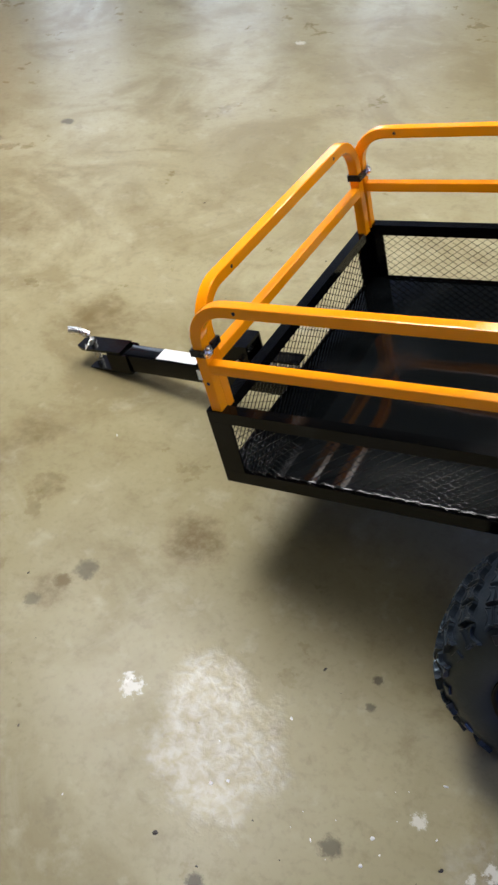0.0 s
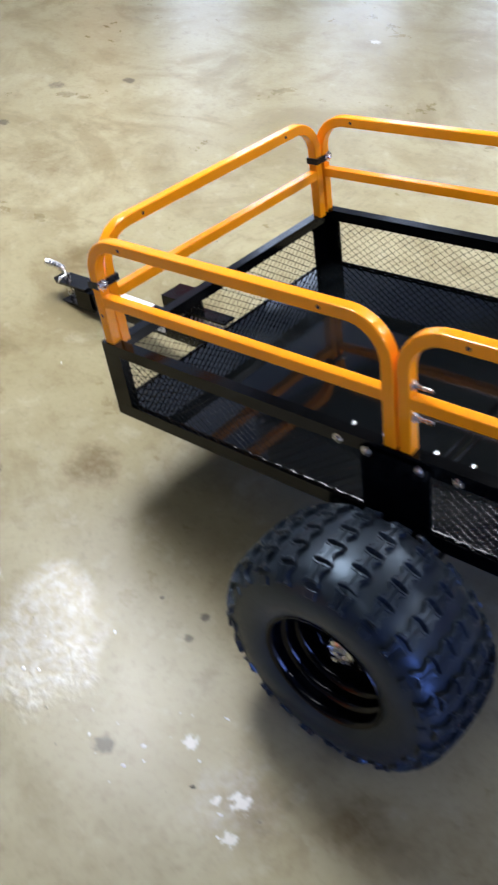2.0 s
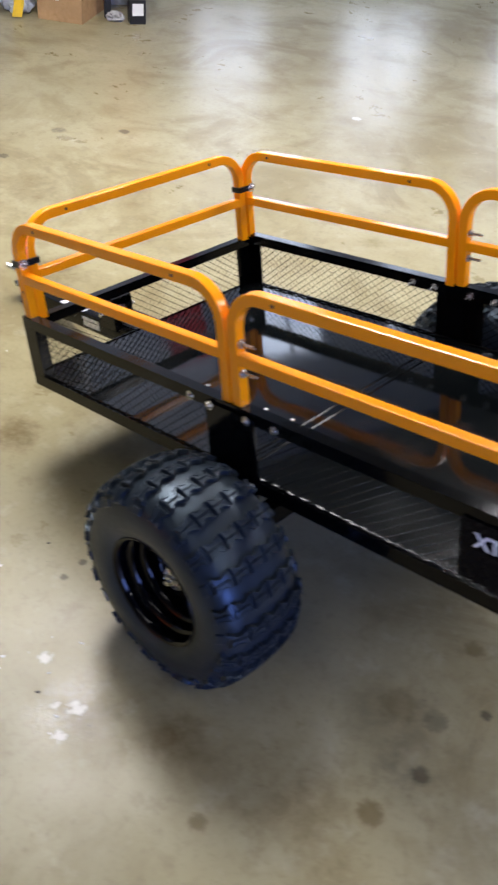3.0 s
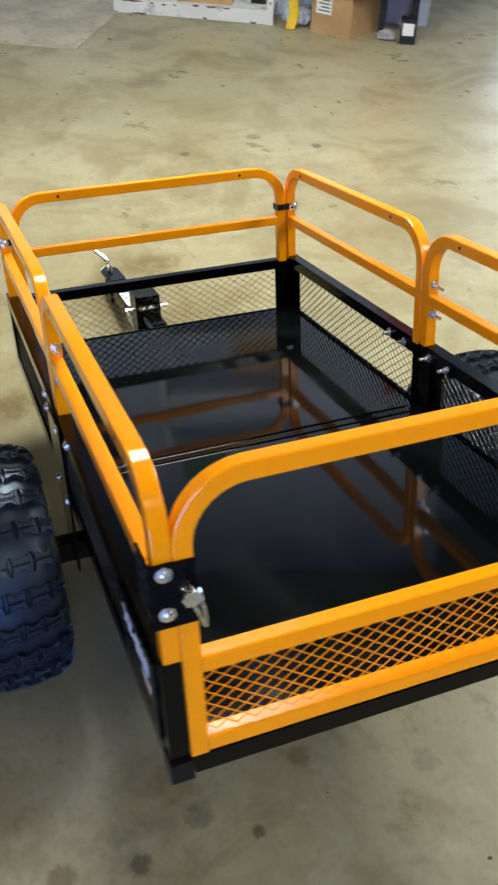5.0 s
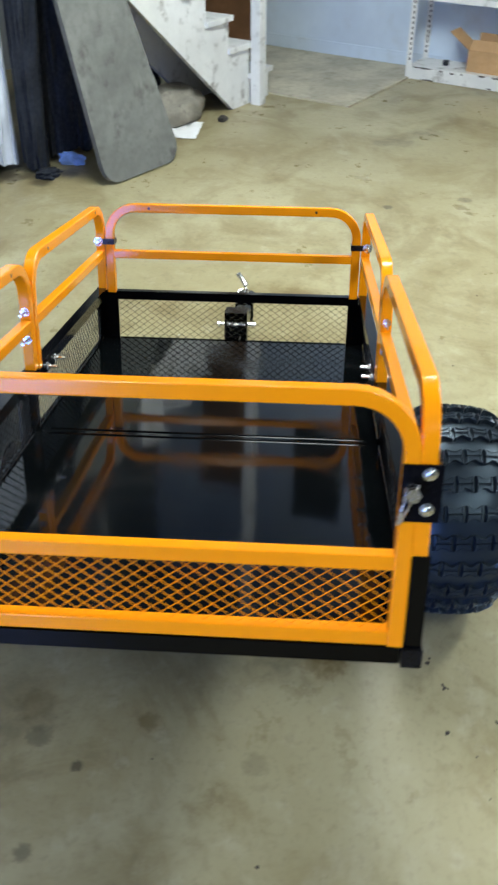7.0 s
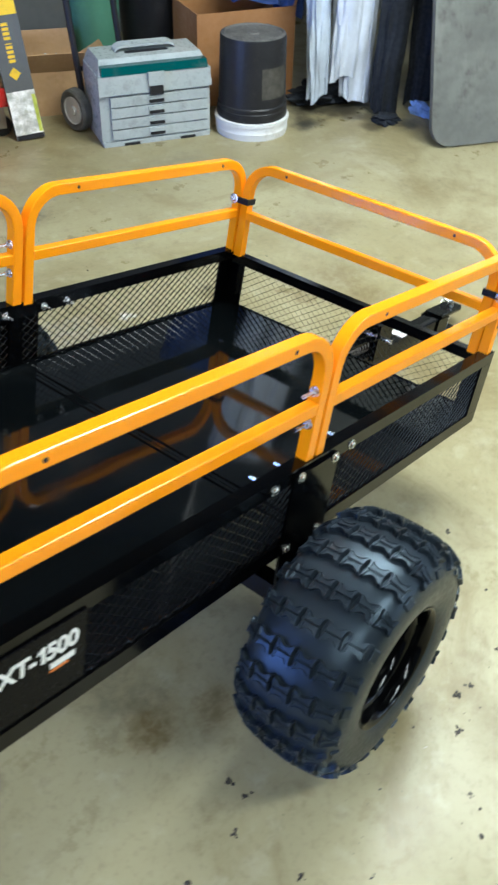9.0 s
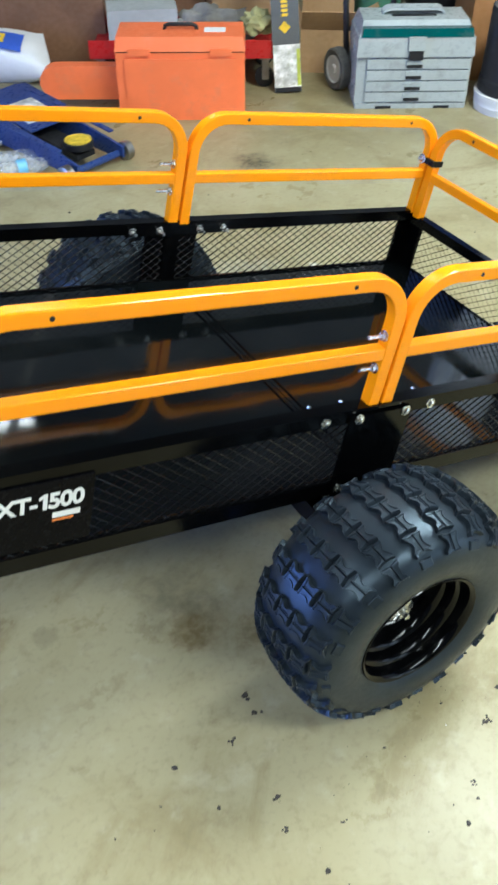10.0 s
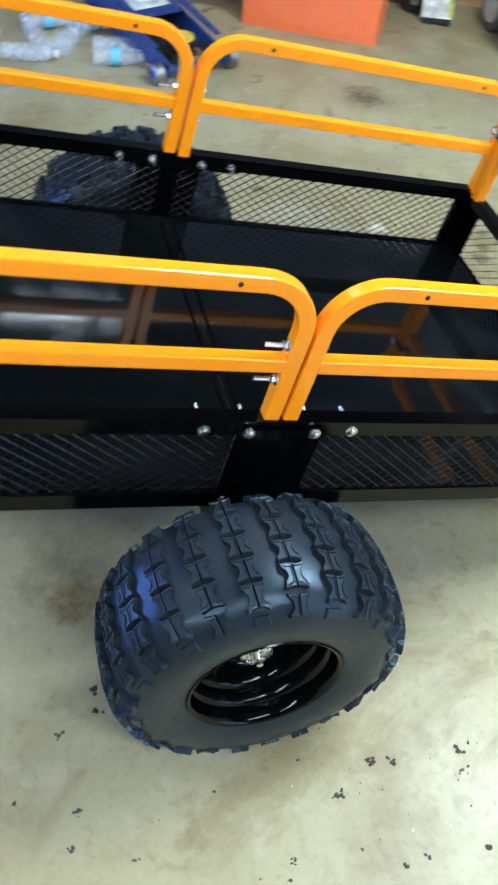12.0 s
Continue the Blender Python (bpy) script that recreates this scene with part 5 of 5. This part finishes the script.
t = thing("clothes_rail", "plain steel clothes rail hung from the ceiling", "clothes rail", at_room(1.82, 2.48))
part("rail", rod((-0.42, 0, 1.52), (0.50, 0, 1.52), 0.012), STEEL, t)
for x in (-0.42, 0.50):
    part("hanger_rod", rod((x, 0.0, 1.52), (x, 0.0, HIGH - 0.002), 0.012), STEEL, t)
garment("pale_trousers", "pale blue work trousers hanging down to the floor", at_room(1.50, 2.54), [(0.0, 0.095, 0.09, 0.075, 0.01)], 1.5, DENIM_PALE, 1)
garment("pale_overalls", "pale blue-white overalls with an uneven hem hanging beside dark clothes", at_room(1.69, 2.54), [(-0.055, 0.125, 0.10, 0.15, 0.01), (0.04, 0.15, 0.07, 0.045, 0.005)], 1.5, surface("whitish_cloth", (0.60, 0.64, 0.72), 0.9, 0, 0.12, 6, 0.4, 400), 2)
garment("dark_trousers", "dark navy trousers hanging down to the floor", at_room(1.875, 2.42), [(-0.01, 0.12, 0.12, 0.006, -0.03)], 1.5, CLOTH_DARK, 3)
garment("dark_coat", "long black coat hanging beside dark trousers", at_room(2.035, 2.44), [(0.0, 0.17, 0.12, 0.045, 0.0), (0.14, 0.15, 0.12, 0.03, 0.0)], 1.5, CLOTH_DARK, 4)
crumpled("blue_rag", "pale blue plastic bag on the floor behind the board", "bag", at_room(1.985, 2.33, 0, 20), 0.02, 0.065, 0.06, surface("bright_blue_cloth", (0.25, 0.38, 0.70), 0.5, 0, 0.4, 14), 11, 0.5)
crumpled("black_heap", "black heap on the floor under the clothes", "rag", at_room(1.62, 2.66), 0.16, 0.08, 0.09, CLOTH_DARK, 13, 0.6)
# small heap added where the floor is darkly stained
crumpled("black_heap", "black heap on the floor under the clothes", "rag", at_room(1.78, 2.30), 0.055, 0.05, 0.035, CLOTH_DARK, 14, 0.7)
paper_sheet(at_room(2.77, 2.19, 0, 28), 0.30, 0.19, 1.0, "crumpled white paper sheet on the floor")


# ---- stairs and the far wall ----
def staircase():
    t = thing("staircase", "white painted wooden stairs with dark wear, open below", "stairs", at_room(3.69, 2.20))
    run, rise, wide, n = 0.22, 0.18, 0.34, 6
    for v in (0.0, wide):
        outline = [(0.0, 0.0), (-0.40, 0.0), (-run * n, rise * n - 0.33)]
        for k in range(n, 0, -1):
            outline += [(-run * k, rise * k - 0.031), (-run * (k - 1), rise * k - 0.031)]
        m = Matrix.Translation((0, v, 0)) @ UPRIGHT
        part("stringer", prism(outline, 0, 0.03, None, m), WHITE_WOOD, t)
    for k in range(n):
        part("tread", box(-run * (k + 1) - 0.01, -run * k + 0.028, -0.02, wide + 0.05, rise * (k + 1) - 0.03, rise * (k + 1)), WHITE_WOOD, t, bevel=0.005)
        part("riser", box(-run * k - 0.017, -run * k - 0.002, 0.031, wide - 0.001, rise * k + 0.001, rise * (k + 1) - 0.031), WHITE_WOOD, t)


staircase()
single("stair_post", box(-0.034, 0.034, -0.033, 0.033, 0, HIGH - 0.002), WHITE_WOOD, "white painted square post at the stair foot", "post", at_room(3.485, 2.142), bevel=0.004)
crumpled("cement_sack", "dusty grey paper sack slumped under the stairs", "sack", at_room(2.90, 2.38, 0, 15), 0.27, 0.17, 0.19, surface("grey_sack_paper", (0.25, 0.23, 0.19), 0.8, 0, 0.2, 6, 0.2, 60, (0.08, 0.07, 0.06), 0.5), 27, 0.25, 6.0)
# black clutter, made tall to darken the space under the stairs
crumpled("refuse_sack", "black refuse sack under the stairs", "sack", at_room(3.02, 2.85), 0.26, 0.2, 0.52, DARK_PLASTIC, 15, 0.4)
crumpled("refuse_sack", "black refuse sack under the stairs", "sack", at_room(2.7, 2.95), 0.28, 0.2, 0.62, DARK_PLASTIC, 17, 0.4)
crumpled("dark_lump", "small dark clod on the floor by the stairs", "clod", at_room(3.056, 2.112), 0.03, 0.025, 0.03, DEBRIS, 19, 0.5)
d = new("door_1")
d.matrix_world = at_room(FAR - 0.002, 3.28)
tagged(d, "brown wooden door in the far wall", "door", kind="structure")
part("door_leaf", box(-0.045, -0.003, -0.27, 0.27, 0.005, 2.03), WOOD, d, bevel=0.003)
part("door_handle", lathe([(0.0, 0), (0.011, 0.0), (0.011, 0.04), (0.026, 0.05), (0.026, 0.065), (0, 0.07)], 20, "z", None, Matrix.Translation((-0.045, -0.22, 1.0)) @ pose(0, 0, 0, 0, -90, 0)), STEEL, d)
tagged(part("baseboard", box(-0.012, -0.001, -0.9, 0.55, 0.013, 0.10), WALL_BLUE, None), "pale blue skirting along the wall", kind="structure").matrix_world = at_room(FAR, 2.4)


def steel_shelf():
    t = thing("storage_shelf", "white steel shelf unit with chipped paint and slotted posts", "shelf", at_room(4.72, 1.125))
    for y in (-0.525, 0.525):
        for x in (-0.14, 0.13):
            s = 1 if y < 0 else -1
            bm = box(x, x + 0.003, min(y, y + s * 0.04), max(y, y + s * 0.04), 0, 1.85)
            box(x + 0.003, x + 0.04, min(y, y + s * 0.003), max(y, y + s * 0.003), 0, 1.85, bm)
            p = part("post", bm, WHITE_WOOD, t)
            for k in range(22):
                z = 0.12 + 0.032 * k
                part("slot", box(x - 0.0012, x, y + s * 0.022 - 0.005, y + s * 0.022 + 0.005, z, z + 0.016), HOLE, p)
    for z in (0.085, 0.53, 0.98, 1.42, 1.83):
        bm = box(-0.135, 0.165, -0.515, 0.515, z - 0.003, z)
        box(-0.137, -0.134, -0.515, 0.515, z - (0.083 if z < 0.1 else 0.035), z, bm)
        part("shelf_board", bm, WHITE_WOOD, t, bevel=0.001)
    rust = surface("rusty_steel", (0.045, 0.032, 0.022), 0.8, 0, 0.4, 60, 0.3, 200)
    rnd = random.Random(31)
    for y, w, z in ((0.40, 0.16, 0.079), (0.27, 0.03, 0.074), (0.19, 0.03, 0.070), (0.12, 0.02, 0.072), (-0.02, 0.05, 0.079), (-0.12, 0.07, 0.080), (-0.22, 0.05, 0.079), (-0.08, 0.03, 0.010), (0.36, 0.11, 0.006), (-0.40, 0.04, 0.008)):
        up = [(y - w / 2 + w * q / 6, z + rnd.uniform(0.001, 0.006)) for q in range(7)]
        down = [(y + w / 2 - w * q / 6, z - rnd.uniform(0.002, 0.008)) for q in range(1, 6)]
        part("paint_chip", prism(up + down, 0, 0.0008, None, Matrix(((0, 0, 1, -0.1382), (1, 0, 0, 0), (0, 1, 0, 0), (0, 0, 0, 1)))), rust, t, "rusty chip in the paint")


steel_shelf()
open_carton("shelf_carton", "open brown cardboard box on the bottom shelf", at_room(4.72, 1.06, 0.0865, -90), 0.36, 0.17, 0.13, (-48, 4, 55, 8))
single("small_dark_box", box(-0.03, 0.03, -0.05, 0.05, 0, 0.06), DARK_PLASTIC, "small dark box on the bottom shelf", "box", at_room(4.76, 0.72, 0.0865), bevel=0.004)
single("small_dark_box", box(-0.02, 0.02, -0.02, 0.02, 0, 0.03), DARK_PLASTIC, "small dark block on the bottom shelf", "block", at_room(4.72, 1.42, 0.0865, 20), bevel=0.004)
single("shelf_bin", box(-0.10, 0.10, -0.22, 0.22, 0, 0.22), surface("blue_grey_tote", (0.20, 0.26, 0.34), 0.5), "blue-grey tote on the middle shelf", "tote", at_room(4.73, 1.3, 0.532), bevel=0.012)
single("shelf_carton_upper", box(-0.12, 0.12, -0.2, 0.2, 0, 0.26), CARD, "closed cardboard box on the middle shelf", "box", at_room(4.73, 0.86, 0.982), bevel=0.003)

# out-of-view shapes placed only to be mirrored in the bed floor
single("shelf_tote", box(-0.10, 0.10, -0.15, 0.15, 0, 0.24), GREEN, "unseen green tote on the shelf unit, added for the bed's reflection", "tote", at_room(4.73, 1.42, 1.832), bevel=0.012)
single("shelf_tote_white", box(-0.10, 0.10, -0.14, 0.14, 0, 0.20), WHITE_PLASTIC, "unseen white tote on the shelf unit, added for the bed's reflection", "tote", at_room(4.73, 1.04, 1.832), bevel=0.012)
single("wall_panel", box(-0.05, -0.001, -0.22, 0.22, 0, 0.75), DARK_PLASTIC, "unseen dark panel on the wall, added for the bed's reflection", "panel", at_room(FAR, 2.33, 1.38), bevel=0.006)
cb = open_carton("floor_carton", "open brown cardboard box on the floor with a white label", at_room(4.63, 0.13, 0, -27), 0.40, 0.29, 0.24, (None, None, None, 50))
part("label_sheet", box(-0.2032, -0.2006, 0.0, 0.11, 0.12, 0.225), PAPER, cb, "white printed label")
for k in range(4):
    part("print_bar", box(-0.2040, -0.2033, 0.012, 0.095 - 0.02 * (k % 2), 0.135 + 0.02 * k, 0.143 + 0.02 * k), GREY_BOX, cb)
t = thing("yellow_tray", "shallow yellow plastic tray lying upside down on a cardboard box", "tray", at_room(4.56, 0.21, 0.268, -14, 4, 3))
part("tray_top", prism(rounded_rect(0.30, 0.46, 0.05), 0.0, 0.03), YELLOW, t, bevel=0.006)
part("tray_rim", prism(rounded_rect(0.325, 0.485, 0.06), -0.010, -0.0005), YELLOW, t, bevel=0.003)
bm = bmesh.new()
rings = []
for k in range(11):
    a, b, c = 4.50 + 0.004 * math.sin(k), 0.47 + 0.012 * math.sin(k * 0.7), 0.33 - 0.032 * k
    rings.append([bm.verts.new((a + dx, b + dy, c)) for dx, dy in ((0, -0.03), (0, 0.03), (0.003, 0.03), (0.003, -0.03))])
for lo, hi in zip(rings, rings[1:]):
    for i in range(4):
        bm.faces.new((lo[i], lo[(i + 1) % 4], hi[(i + 1) % 4], hi[i]))
bm.faces.new(rings[0])
bm.faces.new(rings[-1][::-1])
single("yellow_strap", bm, YELLOW, "yellow webbing strap hanging by the box", "strap", ROOM)
crumpled("white_bag", "crumpled white and blue plastic bag on the floor", "bag", at_room(4.70, 0.46), 0.10, 0.09, 0.12, surface("bluish_white_bag", (0.55, 0.60, 0.68), 0.5, 0, 0.1, 6), 21, 0.5)
t = thing("red_tool_cabinet", "narrow tall red steel tool cabinet on dark legs", "cabinet", at_room(4.66, -0.19))
part("body", box(-0.19, 0.19, -0.14, 0.14, 0.25, 1.45), RED, t, bevel=0.006)
for k in range(6):
    z = 0.29 + 0.18 * k
    dr = part("drawer", box(-0.198, -0.188, -0.13, 0.13, z, z + 0.165), RED, t, bevel=0.003)
    part("drawer_pull", box(-0.210, -0.199, -0.115, 0.115, z + 0.132, z + 0.147), STEEL, dr, bevel=0.002)
for x in (-0.10, 0.15):
    for y in (-0.10, 0.10):
        part("leg", box(x - 0.02, x + 0.02, y - 0.02, y + 0.02, 0.0, 0.249), DARK_PLASTIC, t, bevel=0.003)
crumpled("grey_rag", "pale grey rag on the floor under the red cabinet", "rag", at_room(4.50, -0.13), 0.06, 0.05, 0.05, surface("pale_rag", (0.42, 0.42, 0.42), 0.9, 0, 0.2, 10), 23, 0.5)
t = thing("black_charger", "small black device with a white label on the floor", "charger", at_room(4.46, -0.26))
part("housing", box(-0.05, 0.05, -0.05, 0.05, 0, 0.14), DARK_PLASTIC, t, bevel=0.01)
part("label_sheet", box(-0.0512, -0.0503, -0.035, 0.035, 0.05, 0.12), PAPER, t, "white label")

for k, (v0, v1) in enumerate(PANES):
    w = new("window_%d" % (k + 1))
    w.matrix_world = at_room(BAY, (v0 + v1) / 2)
    tagged(w, "plain window with a white frame in the pale blue wall", "window", kind="structure")
    half = (v1 - v0) / 2
    for y in (-half, -0.015, half - 0.03):
        part("window_frame", box(0.06, 0.11, y, y + 0.03, 0.35, 2.1), WHITE_WOOD, w)
    for z in (0.351, 2.069):
        part("window_frame", box(0.058, 0.112, -half + 0.03, half - 0.03, z, z + 0.03), WHITE_WOOD, w)


# ---- grit on the floor ----
def grit(name, label, material, n, spread, seed, lo, hi):
    rnd = random.Random(seed)
    bm = bmesh.new()
    for _ in range(n):
        x0, x1, y0, y1 = spread[rnd.randrange(len(spread))]
        x, y, r = rnd.uniform(x0, x1), rnd.uniform(y0, y1), lo + (hi - lo) * rnd.random() ** 3
        k = rnd.randint(5, 8)
        a0 = rnd.uniform(0, 6.28)
        st = rnd.uniform(0.45, 1.0)
        th = rnd.uniform(0, 3.14)
        pts = []
        for i in range(k):
            a = a0 + 2 * math.pi * i / k
            q = r * rnd.uniform(0.55, 1.15)
            px, py = q * math.cos(a), q * st * math.sin(a)
            pts.append((x + px * math.cos(th) - py * math.sin(th), y + px * math.sin(th) + py * math.cos(th)))
        base = [bm.verts.new((px, py, 0.0003)) for px, py in pts]
        h = r * rnd.uniform(0.2, 0.5)
        top = [bm.verts.new((x + (px - x) * 0.6, y + (py - y) * 0.6, h)) for px, py in pts]
        bm.faces.new(top)
        for i in range(k):
            bm.faces.new((base[i], base[(i + 1) % k], top[(i + 1) % k], top[i]))
    single(name, bm, material, label, "grit", Matrix(), kind="stuff")


grit("floor_grit", "scattered dark grit and dirt crumbs on the concrete", DEBRIS, 180, [(-0.7, 0.75, -1.25, -0.55), (-0.2, 0.7, -1.1, -0.6), (-1.2, 3.0, -1.3, 1.6), (0.0, 1.6, 0.6, 1.6), (-0.4, 0.3, -1.0, -0.66)], 4, 0.0014, 0.0075)
grit("pale_chips", "scattered pale paint chips on the concrete", CHIPS, 40, [(-0.1, 0.2, 0.7, 0.95), (-0.2, 0.7, -1.3, -0.7), (0.5, 3.2, -2.6, 1.2), (0.1, 0.5, 0.7, 1.0)], 8, 0.0015, 0.006)


def crumbs(spots):
    """Clods of dark dirt, each a small heap of splinters."""
    rnd = random.Random(12)
    bm = bmesh.new()
    for x, y, r in spots:
        for _ in range(rnd.randint(3, 6)):
            cx, cy, q = x + rnd.gauss(0, r * 0.5), y + rnd.gauss(0, r * 0.45), r * rnd.uniform(0.3, 0.62)
            n = rnd.randint(6, 9)
            ring = [(cx + q * rnd.uniform(0.5, 1.2) * math.cos(2 * math.pi * i / n), cy + q * rnd.uniform(0.4, 0.9) * math.sin(2 * math.pi * i / n)) for i in range(n)]
            base = [bm.verts.new((a, b, 0.0003)) for a, b in ring]
            top = [bm.verts.new((cx + (a - cx) * 0.6, cy + (b - cy) * 0.6, q * rnd.uniform(0.15, 0.4))) for a, b in ring]
            bm.faces.new(top)
            for i in range(n):
                bm.faces.new((base[i], base[(i + 1) % n], top[(i + 1) % n], top[i]))
    single("dirt_clods", bm, DEBRIS, "dark clods of dried dirt on the concrete", "dirt", Matrix(), kind="stuff")


crumbs([(0.101, -0.709, 0.010), (0.135, -0.712, 0.009), (0.255, -0.722, 0.011), (0.032, -0.748, 0.009), (0.137, -0.873, 0.008), (-0.406, -0.733, 0.008), (-0.311, -0.773, 0.006), (-0.071, -0.831, 0.006), (-0.386, -0.681, 0.006),
        (-0.334, -0.474, 0.009), (-0.334, -0.517, 0.010), (-0.405, -0.543, 0.008), (0.493, -0.469, 0.009), (0.10, -0.882, 0.010), (0.25, -0.76, 0.007)])
